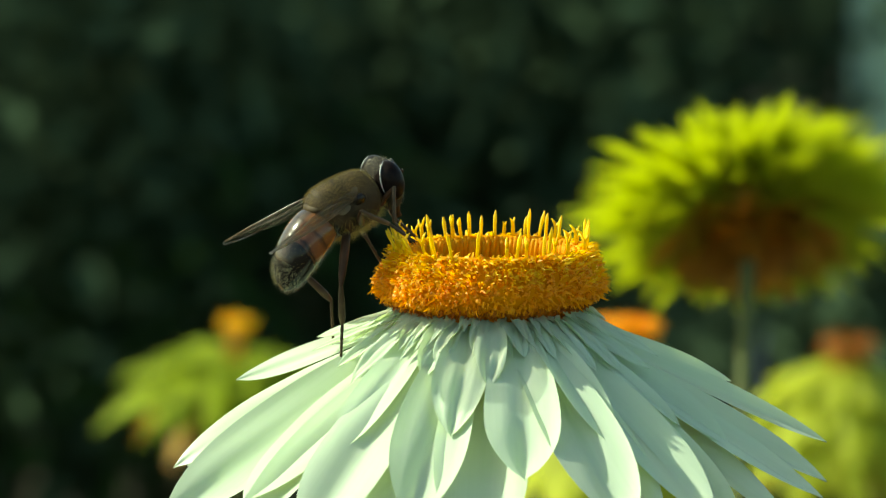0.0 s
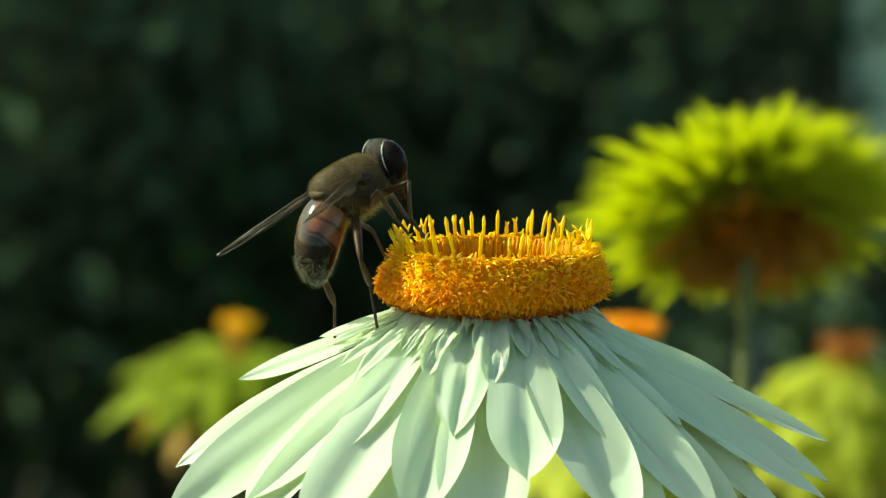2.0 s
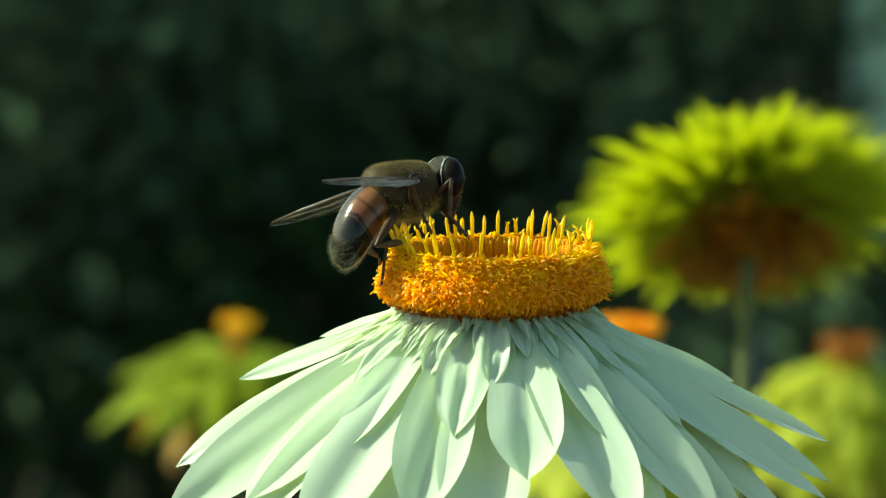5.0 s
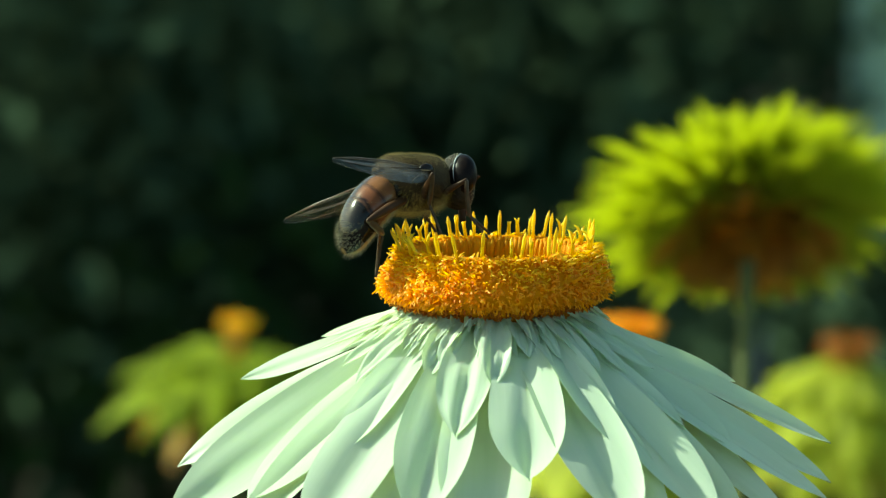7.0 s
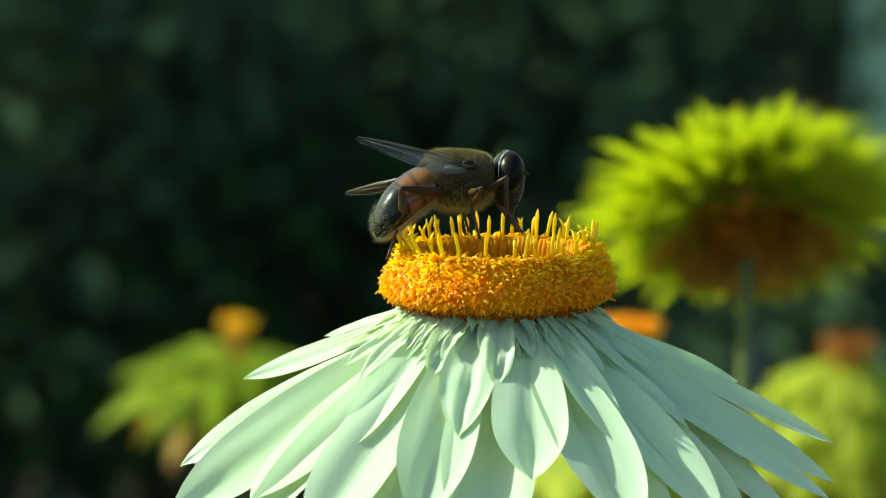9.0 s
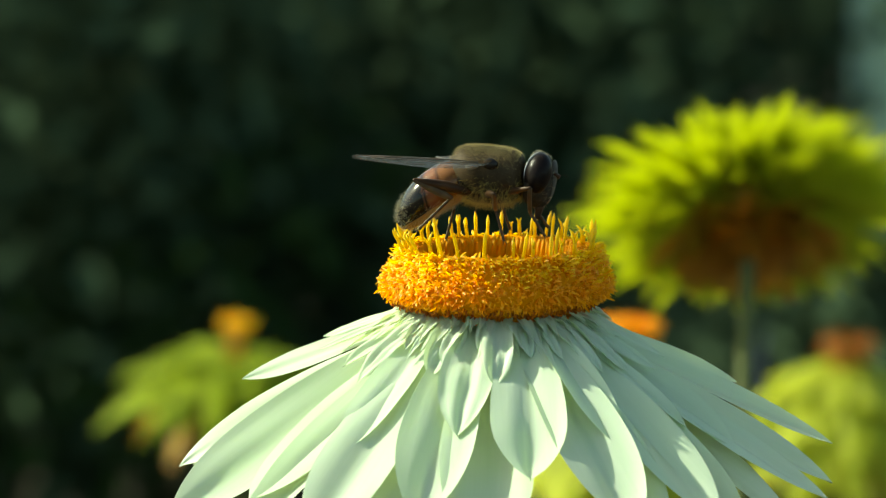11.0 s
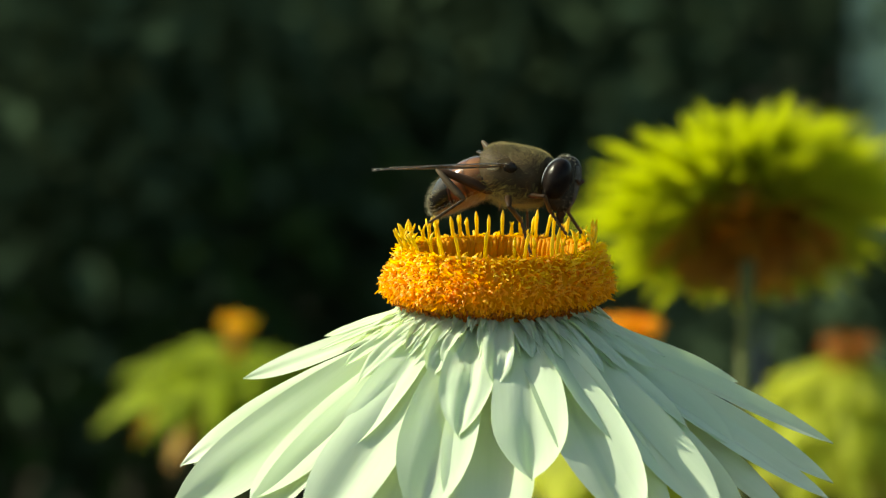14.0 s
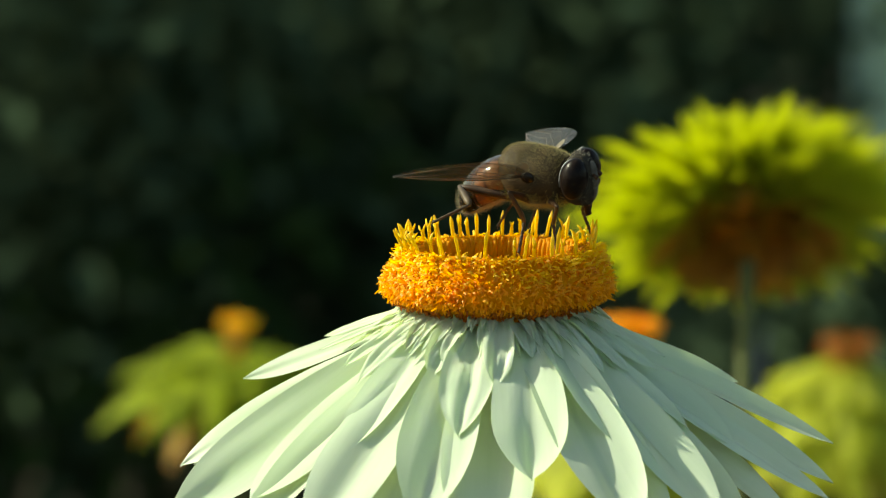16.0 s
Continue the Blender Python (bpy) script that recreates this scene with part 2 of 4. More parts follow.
def bract_mesh(length, width, droop, bend, camber, twist, rnd, rows=16, cols=6, start=29.0, thick=0.08, blunt=0.5, face=0.0, crinkle=0.0):
    """A pointed bract that leaves its base along +x and droops; its two faces meet in thin edges."""
    top, r, z, s = [], 0.0, 0.0, 0.0
    side = rnd.uniform(-1, 1)
    wave = rnd.uniform(0, 6.3)
    for i in range(rows + 1):
        u = i / rows
        th = radians(start + droop + bend * u * length)
        if i:
            h = length / rows
            r += math.cos(th) * h
            z -= math.sin(th) * h
        body = (0.45 + 0.55 * math.sin(min(u / 0.55, 1) * math.pi / 2) ** 1.2) if u < 0.55 else max(0.0, 1 - ((u - 0.55) / 0.45) ** (1.7 + blunt)) ** 0.9
        if u > 0.93:
            body = max(body, 0.06) * (1 if i < rows else 0.3)
        w = width / 2 * body
        roll = radians(twist) * u + radians(face) * min(1.0, 2.2 * u) + 0.05 * math.sin(wave + 5 * u)
        row = []
        for j in range(cols + 1):
            v = 2 * j / cols - 1
            dy = v * w
            dz = -camber * w * v * v + 0.05 * w * math.sin(wave + 7 * u + 3 * v) - 0.06 * width * math.exp(-(v * 4) ** 2)
            dz += crinkle * w * (math.sin(2 * wave + 15 * u + 5 * v) * math.sin(wave + 6 * u - 3 * v) + 0.5 * math.sin(9 * v + wave))
            y, dz = dy * math.cos(roll) - dz * math.sin(roll), dy * math.sin(roll) + dz * math.cos(roll)
            row.append((r + dz * math.sin(th), y + side * 0.02 * length * u * u, z + dz * math.cos(th)))
        top.append(row)
    verts, faces = [], []
    n = cols + 1
    for layer in (0, 1):
        for i, row in enumerate(top):
            for j, (x, y, zz) in enumerate(row):
                edge = 0.25 if j in (0, cols) or i == rows else 1.0
                verts.append(Vector((x, y, zz - layer * thick * edge)) * MM)
    o = (rows + 1) * n
    for i in range(rows):
        for j in range(cols):
            q = (i * n + j, (i + 1) * n + j, (i + 1) * n + j + 1, i * n + j + 1)
            faces.append(q)
            faces.append(tuple(o + k for k in q[::-1]))
        for j in (0, cols):
            q = (i * n + j, (i + 1) * n + j, o + (i + 1) * n + j, o + i * n + j)
            faces.append(q if j else q[::-1])
    for j in range(cols):
        faces.append((rows * n + j, o + rows * n + j, o + rows * n + j + 1, rows * n + j + 1))
    return verts, faces


def put_bract(parent, az, z0, r0, mesh_data, mat, label=""):
    ob = link_mesh("bract", *mesh_data, mat, parent, label)
    w = radians(az)
    ob.matrix_local = Matrix.Translation((r0 * MM * math.sin(w), -r0 * MM * math.cos(w), z0 * MM)) @ Matrix.Rotation(w - math.pi / 2, 4, "Z")
    return ob


DISC_PROFILE = [(7.0, -0.5), (7.3, 0.25), (8.2, 0.7), (8.85, 1.25), (9.1, 1.9), (8.75, 2.7), (8.2, 3.7), (7.75, 4.6), (7.5, 4.95), (7.25, 4.75), (6.9, 2.9),
                (5.4, 2.2), (3.0, 2.3), (0.02, 2.4)]


def disc_point(k):
    """A place on the disc's outline, k from 0 to the last row."""
    i = min(int(k), len(DISC_PROFILE) - 2)
    f = k - i
    return tuple(a + (b - a) * f for a, b in zip(DISC_PROFILE[i], DISC_PROFILE[i + 1]))


def lobe_strip(p, out, up, side, size, curl, width, rnd, verts, faces):
    """A small curled lobe that grows from p."""
    n = 5
    o = len(verts)
    pos, way = Vector(p), (out * 0.6 + up * 0.8).normalized()
    ax = way.cross(side).normalized()
    for i in range(n):
        u = i / (n - 1)
        w = width * (1 - 0.75 * u) * MM / 2
        dip = 0.35 * w
        verts += [pos - side * w, pos + ax * dip, pos + side * w]
        way = (Matrix.Rotation(curl / n, 3, side) @ way).normalized()
        pos = pos + way * size * MM / n
    for i in range(n - 1):
        for j in range(2):
            a = o + i * 3 + j
            faces.append((a, a + 1, a + 4, a + 3))


def floret_mesh(height, width, lean, rnd):
    pts, rad = [], []
    bx, by = rnd.uniform(-0.15, 0.15), rnd.uniform(-0.15, 0.15)
    shape = [(0, 0.9), (0.25, 0.9), (0.5, 0.95), (0.7, 1.08), (0.8, 1.0), (0.88, 0.68), (0.95, 0.4), (1.0, 0.14)]
    for u, w in shape:
        pts.append(((bx * u * u + lean * u * u * 0.6) * MM, by * u * u * MM, u * height * MM))
        rad.append(w * width / 2 * MM)
    return tube(pts, rad, 7)


def forked_mesh(height, width, rnd):
    """A spent floret whose two style arms curl apart."""
    a = tube([(0, 0, 0), (0.03 * MM, 0, height * 0.6 * MM), (-0.25 * MM, 0, height * 0.85 * MM), (-0.5 * MM, 0.1 * MM, height * MM)],
             [width * 0.45 * MM, width * 0.4 * MM, width * 0.28 * MM, width * 0.12 * MM], 6)
    b = tube([(0.03 * MM, 0, height * 0.55 * MM), (0.25 * MM, 0, height * 0.8 * MM), (0.35 * MM, -0.1 * MM, height * 0.97 * MM)],
             [width * 0.35 * MM, width * 0.27 * MM, width * 0.1 * MM], 6)
    return merged(a, b)


def disc_head(parent, rnd, fine=True, scale=1.0, mats=(M_DISC, M_LOBE, M_FLORET)):
    """The raised disc: a core, curled open florets round it, and a ring of tall unopened ones."""
    verts, faces = [], []
    n = 72 if fine else 28
    for i, (r, z) in enumerate(DISC_PROFILE):
        for k in range(n):
            w = 2 * math.pi * k / n
            j = 1 + 0.02 * noise.noise((3 * math.cos(w), 3 * math.sin(w), z))
            verts.append(Vector((r * j * math.cos(w), r * j * math.sin(w), z)) * MM * scale)
    for i in range(len(DISC_PROFILE) - 1):
        for k in range(n):
            j = (k + 1) % n
            faces.append((i * n + k, i * n + j, (i + 1) * n + j, (i + 1) * n + k))
    disc = link_mesh("disc", verts, faces, mats[0], parent, "raised amber flower disc")
    # curled lobes
    young, spent, upper = ([], []), ([], []), ([], [])
    loose, lobes = 0, []
    for i in range(8 if fine else 0):
        v, f = [], []
        lobe_strip(Vector((0, 0, 0)), Vector((0, 1, 0)), Vector((0, 0, 1)), Vector((1, 0, 0)), rnd.uniform(1.0, 1.6), rnd.choice((-1, 1)) * rnd.uniform(1.4, 4.0), rnd.uniform(0.24, 0.38), rnd, v, f)
        me = bpy.data.meshes.new("floret_lobe")
        me.from_pydata([tuple(q) for q in v], [], f)
        me.materials.append(mats[1])
        lobes.append(me)
    count = 8600 if fine else 500
    size = 1.0 if fine else 2.2
    for i in range(count):
        k = 0.5 + 7.0 * rnd.random() ** 0.95
        # lowest lobes: old and rust brown, also darkened for the shade below the bulge
        verts, faces = spent if k < 2.2 + rnd.uniform(-0.5, 0.5) else (young if k < 5.4 + rnd.uniform(-1.2, 1.2) else upper)
        r, z = disc_point(k)
        r2, z2 = disc_point(k + 0.05)
        w = rnd.uniform(0, 2 * math.pi)
        tang = Vector(((r2 - r) * math.cos(w), (r2 - r) * math.sin(w), z2 - z)).normalized()
        side = Vector((-math.sin(w), math.cos(w), 0))
        out = side.cross(tang).normalized()
        if out.dot(Vector((math.cos(w), math.sin(w), 0))) < 0 and k < 7.5:
            out = -out
        p = Vector((r * math.cos(w), r * math.sin(w), z)) * MM * scale
        tw = Matrix.Rotation(rnd.uniform(-1.6, 1.6), 3, out)
        if fine and loose < 280 and k > 2.6 and math.sin(w) < -0.15 and rnd.random() < 0.2:
            loose += 1
            m = Matrix((tw @ side, out, tw @ tang)).transposed().to_4x4()
            share("floret_lobe", lobes[loose % len(lobes)], disc, Matrix.Translation(p) @ m)
            continue
        lobe_strip(p - out * 0.05 * MM, out, tw @ tang, tw @ side, size * (0.5 + 0.5 * min(1, max(0, (k - 1.5) / 4))) * rnd.uniform(0.7, 1.4), rnd.choice((-1, 1)) * rnd.uniform(1.4, 4.2),
                   size * rnd.uniform(0.18, 0.36), rnd, verts, faces)
    tagged(link_mesh("floret_fringe", *young, mats[1], disc, "curled orange lobes of open florets"), kind="stuff")
    tagged(link_mesh("rim_fringe", *upper, M_UPPER if fine else mats[1], disc, "golden yellow lobes round the rim"), kind="stuff")
    tagged(link_mesh("withered_fringe", *spent, M_OLD, disc, "withered rust brown florets"), kind="stuff")
    # bowl of packed tubes inside the rim
    sets = []
    if fine:
        for ring, (r, z, h) in enumerate(((7.05, 2.8, 2.0), (6.75, 2.6, 2.0), (6.2, 2.0, 1.3), (5.0, 1.9, 0.8), (4.3, 2.0, 0.65), (3.5, 2.0, 0.6), (2.6, 2.1, 0.5), (1.7, 2.1, 0.45), (0.8, 2.15, 0.45))):
            m = int(2 * math.pi * r / 0.38)
            for k in range(m):
                w = 2 * math.pi * (k + 0.5 * (ring % 2) + rnd.uniform(-0.2, 0.2)) / m
                hh = h * rnd.uniform(0.93, 1.05)
                x, y = r * math.cos(w) * MM, r * math.sin(w) * MM
                sets.append(tube([(x, y, z * MM), (x, y, (z + hh * 0.7) * MM), (x * 0.99, y * 0.99, (z + hh) * MM)], [0.26 * MM, 0.27 * MM, 0.15 * MM], 6))
        tagged(link_mesh("floret_bed", *merged(*sets), M_BED, disc, "packed unopened florets in the bowl"), kind="stuff")
    # tall florets on the rim
    forms = []
    for i in range(7):
        v, f = forked_mesh(rnd.uniform(2.0, 2.5), 0.36, rnd) if i > 4 else floret_mesh(rnd.uniform(2.5, 3.0), rnd.uniform(0.26, 0.33), rnd.uniform(0, 0.5), rnd)
        me = bpy.data.meshes.new("floret")
        me.from_pydata([tuple(p) for p in v], [], f)
        me.materials.append(mats[2])
        me.polygons.foreach_set("use_smooth", [True] * len(f))
        forms.append(me)
    total = 60 if fine else 16
    for i in range(total):
        w = 2 * math.pi * (i + rnd.uniform(-0.4, 0.4)) / total
        left = max(0.0, -math.cos(w))
        if fine and math.sin(w) < -0.3 and left < 0.6 and rnd.random() < 0.35:
            continue
        r = rnd.uniform(7.15, 7.75) + (0.2 * left)
        k = rnd.randrange(5) if rnd.random() > 0.28 + 0.35 * left else rnd.randrange(5, 7)
        lean = rnd.gauss(3, 4) + 26 * left * rnd.random()
        tall = rnd.uniform(0.72, 0.92) if rnd.random() > 0.15 else rnd.uniform(0.55, 0.72)
        m = (Matrix.Translation((r * math.cos(w) * MM * scale, r * math.sin(w) * MM * scale, 4.65 * MM * scale)) @ Matrix.Rotation(w, 4, "Z")
             @ Matrix.Rotation(radians(lean), 4, "Y") @ Matrix.Rotation(rnd.uniform(-0.12, 0.12), 4, "X") @ Matrix.Diagonal((scale, scale, scale * tall, 1)))
        share("floret", forms[k], disc, m)
    # the head leans a little off the stem's line
    for ob in (disc, *disc.children):
        if ob is disc or ob.name.split(".")[0] not in ("floret", "floret_lobe"):
            ob.data.transform(Matrix(((1, 0, 0.07, 0), (0, 1, 0, 0), (0, 0, 1, 0), (0, 0, 0, 1))))
        else:
            ob.location.x += 0.07 * ob.location.z
    return disc


def stem_mesh(height, radius, base=0.0, wobble=2.0, rnd=None):
    pts, rad = [], []
    ph = rnd.uniform(0, 6.3)
    for i in range(13):
        u = i / 12
        pts.append((wobble * MM * math.sin(ph + 3 * u) * u * (1 - u) * 4, wobble * MM * math.cos(ph + 2.2 * u) * u * (1 - u) * 3, -height * (1 - u) + base))
        rad.append(radius * MM * (1.15 - 0.25 * u))
    return tube(pts, rad, 10)


def strap_mesh(length, width, arch, camber, twist, rnd, rows=18, cols=10, thick=0.05, peak=0.58, point=1.9, crinkle=0.0, hook=0.0, neck=0.5, fold=0.0, crease=0.2):
    """A papery bract along +x, arched upwards, widest at peak, with a fine point at its tip; fold lifts both edges about a crease."""
    top = []
    wave, side = rnd.uniform(0, 6.3), rnd.uniform(-1, 1)
    for i in range(rows + 1):
        u = (i / rows) ** 0.9
        x = length * u
        z = arch * length * 4 * u * (1 - u) + hook * length * max(0.0, u - 0.82) ** 2 * 8
        if u < peak:
            body = neck + (1 - neck) * math.sin(u / peak * math.pi / 2) ** 1.3
        else:
            body = max(0.0, 1 - ((u - peak) / (1 - peak)) ** point) ** 0.85
            if u > 0.95:
                body = max(body, 0.09 * (1 - u) / 0.05)
        w = width / 2 * body
        roll = radians(twist) * u + 0.04 * math.sin(wave + 4 * u)
        row = []
        for j in range(cols + 1):
            v = 2 * j / cols - 1
            dy = v * w
            dz = -camber * w * v * v + 0.035 * w * math.sin(wave + 6 * u + 3 * v) - 0.035 * width * math.exp(-(v * 4) ** 2) * min(1, 3 * u)
            dz += fold * w * (math.sqrt((v - crease) ** 2 + 0.015) - 0.5) * min(1.0, 2.5 * u)
            dz += crinkle * w * (math.sin(2 * wave + 13 * u + 5 * v) * math.sin(wave + 6 * u - 3 * v) + 0.6 * math.sin(8 * v + wave))
            y, dz = dy * math.cos(roll) - dz * math.sin(roll), dy * math.sin(roll) + dz * math.cos(roll)
            row.append((x, y + side * 0.018 * length * u * u, z + dz))
        top.append(row)
    verts, faces = [], []
    n = cols + 1
    for layer in (0, 1):
        for i, row in enumerate(top):
            for j, (x, y, zz) in enumerate(row):
                edge = 0.25 if j in (0, cols) or i == rows else 1.0
                verts.append(Vector((x, y, zz - layer * thick * edge)) * MM)
    o = (rows + 1) * n
    rim = []
    for i in range(rows):
        for j in range(cols):
            q = (i * n + j, (i + 1) * n + j, (i + 1) * n + j + 1, i * n + j + 1)
            faces.append(q)
            faces.append(tuple(o + k for k in q[::-1]))
        for j in (0, cols):
            q = (i * n + j, (i + 1) * n + j, o + (i + 1) * n + j, o + i * n + j)
            rim.append(q if j else q[::-1])
    for j in range(cols):
        rim.append((rows * n + j, o + rows * n + j, o + rows * n + j + 1, rows * n + j + 1))
    for q in rim:        # the cut edge has corners of its own, so that it stays crisp
        k = len(verts)
        verts += [verts[c].copy() for c in q]
        faces.append((k, k + 1, k + 2, k + 3))
    return verts, faces


def put_strap(parent, az, swing, z0, pitch, roll, mesh_data, mat, r0=6.0):
    ob = link_mesh("bract", *mesh_data, mat, parent)
    w = radians(az)
    ob.matrix_local = (Matrix.Translation((r0 * MM * math.sin(w), -r0 * MM * math.cos(w), z0 * MM)) @ Matrix.Rotation(w + radians(swing) - math.pi / 2, 4, "Z")
                       @ Matrix.Rotation(radians(pitch), 4, "Y") @ Matrix.Rotation(radians(roll), 4, "X"))
    return ob


# azimuth from the front, swing off the radius, pitch down, roll, length, width
UNDER = [
    (-52.8, 6.2, 33.5, -8, 24.6, 4.4), (-24.7, 2.2, 33.5, -4, 24.1, 4.8), (-3.7, 1.4, 33.5, 0, 23.5, 7.2),
    (54.9, -9.1, 33, 8, 24.0, 4.8), (67.7, -9.0, 33, 10, 25.0, 4.8), (35.5, -9.0, 33, 4, 24.4, 5.2), (-70, 3, 33, -10, 21.5, 4.0),
]
LONG = [
    (-84.7, -1.1, 29.2, -34, 22.2, 4.0), (-88.1, -5.8, 33.4, -26, 21.7, 2.8), (-73.1, 8.9, 32.1, -26, 25.9, 5.8), (-59.5, 9.3, 32.2, -8, 21.8, 5.4),
    (-36.3, 6.5, 32.2, -6, 25.5, 6.2), (-20.7, 8.4, 32.2, -4, 23.0, 5.9), (21.9, 2.5, 32.2, 12, 24.3, 6.2), (90.4, 4.9, 24.8, 30, 23.4, 3.2),
    (72.4, 9.0, 29.2, 28, 24.3, 3.8), (63.9, 8.9, 30.5, 22, 25.1, 4.0), (41.5, -1.4, 32.2, 10, 23.8, 5.4), (99, 2, 31, 24, 19.5, 2.8), (-98, 2, 35, -22, 18.5, 2.8),
]
MIDDLE = [
    (-104.4, 8.4, 21.5, -34, 15.6, 2.4), (-44.2, 10.4, 32.4, -10, 16.6, 3.5), (-12.8, 3.6, 32.8, 0, 13.6, 4.2), (21.1, -18.7, 32.1, 6, 18.8, 5.9),
    (30.1, -0.2, 32.6, 16, 15.3, 3.6), (113.0, -16.2, 23.4, 30, 15.3, 2.4), (61.1, 9.9, 32.4, 16, 17.1, 4.4), (48.6, 10.5, 32.6, 10, 14.4, 1.8),
]
SHORT = [
    (-92.3, -10.4, 20.6, -24, 8.5, 1.0), (-83.8, -10.8, 23.3, -20, 8.9, 1.0), (-31.1, 12.7, 33.4, -6, 7.6, 2.1), (4.0, -9.4, 33.4, 0, 8.7, 2.5),
    (-66, 4, 29, -16, 8.4, 1.6), (-53, 5, 31, -12, 9.6, 1.9), (-20, -4, 33, 0, 6.2, 1.7), (-7, 5, 33, 0, 5.4, 1.6), (16, -2, 33, 4, 5.2, 1.7),
    (27, 4, 33, 6, 5.6, 1.3), (39, 5, 32.5, 8, 7.6, 1.5), (52, 2, 32, 12, 8.2, 1.7), (66, 3, 30, 16, 8.8, 1.8), (80, 0, 27, 18, 8.6, 1.6),
]


def white_strawflower():
    rnd = random.Random(4)
    root = tagged(new("strawflower"), "large white strawflower with reflexed papery bracts and an orange disc", "flower", "strawflowers")
    link_mesh("stem", *stem_mesh(0.36, 1.7, -1.5 * MM, 2.0, rnd), M_STEM, root)
    v, f = rings([((0, 0, z * MM), (r * MM, 0, 0), (0, r * MM, 0)) for r, z in ((1.6, -4.5), (3.5, -3.4), (5.6, -1.9), (6.4, -0.8), (6.8, -0.35), (6.5, -0.1))], 36)
    link_mesh("receptacle", v, f, M_STEM, root)
    disc_head(root, rnd)
    for rows, z0, arch in ((UNDER, -1.9, 0.02), (LONG, -0.9, 0.022), (MIDDLE, -0.25, 0.03), (SHORT, 0.3, 0.04)):
        for az, swing, pitch, roll, length, width in rows:
            small, side = length < 10, abs(az) > 58
            put_strap(root, az, swing, z0 + rnd.uniform(-0.15, 0.15) - (0.45 if side and not small else 0.0), pitch, roll,
                      strap_mesh(length, width, 0.004 if side else arch, rnd.uniform(-0.08, 0.1) if not small else rnd.uniform(-0.25, 0.25), rnd.uniform(-8, 8), rnd,
                                 peak=rnd.uniform(0.55, 0.68), point=rnd.uniform(2.0, 2.8), crinkle=0.12 if small else (0.06 if length < 14 else 0.012),
                                 hook=rnd.uniform(-0.05, 0.07), neck=0.6 if small else 0.45, fold=0.25 if small else rnd.uniform(0.2, 0.35) if az < 5 else rnd.uniform(0.3, 0.5), crease=rnd.uniform(0.05, 0.4)), M_BRACT)
    # the far side
    for count, z0, pitch, length, width, first, last in ((15, -1.4, 36, 20.5, 4.2, 110, 250), (13, -0.9, 36, 14, 3.2, 116, 250), (16, -0.2, 33, 7.0, 1.6, 106, 254)):
        for i in range(count):
            az = first + (last - first) * (i + rnd.uniform(0.2, 0.8)) / count
            put_strap(root, az, rnd.uniform(-6, 6), z0, pitch + rnd.uniform(-2, 3), rnd.uniform(-8, 8),
                      strap_mesh(length * rnd.uniform(0.85, 1.08), width * rnd.uniform(0.8, 1.1), 0.025, -0.1, rnd.uniform(-8, 8), rnd, rows=10, cols=4), M_BRACT)
    # thin crumpled scales against the disc, in three lengths
    for count, z0, low, high, pitch in ((40, 0.15, 4.0, 6.5, 31), (70, 0.4, 2.2, 4.4, 28), (50, 0.55, 1.4, 2.8, 24)):
        for i in range(count):
            az = 360 * (i + rnd.uniform(0.05, 0.95)) / count
            put_strap(root, az, rnd.gauss(0, 9), z0 + rnd.uniform(-0.1, 0.1), pitch + rnd.gauss(0, 2.5), rnd.gauss(0, 12),
                      strap_mesh(rnd.uniform(low, high), rnd.uniform(0.45, 1.1), rnd.uniform(0.0, 0.06), rnd.uniform(-0.5, 0.5), rnd.uniform(-25, 25), rnd, rows=9, cols=6, thick=0.03,
                                 peak=rnd.uniform(0.35, 0.6), point=rnd.uniform(1.0, 1.6), crinkle=0.22, neck=0.75), M_BRACT, 6.3)
    return root


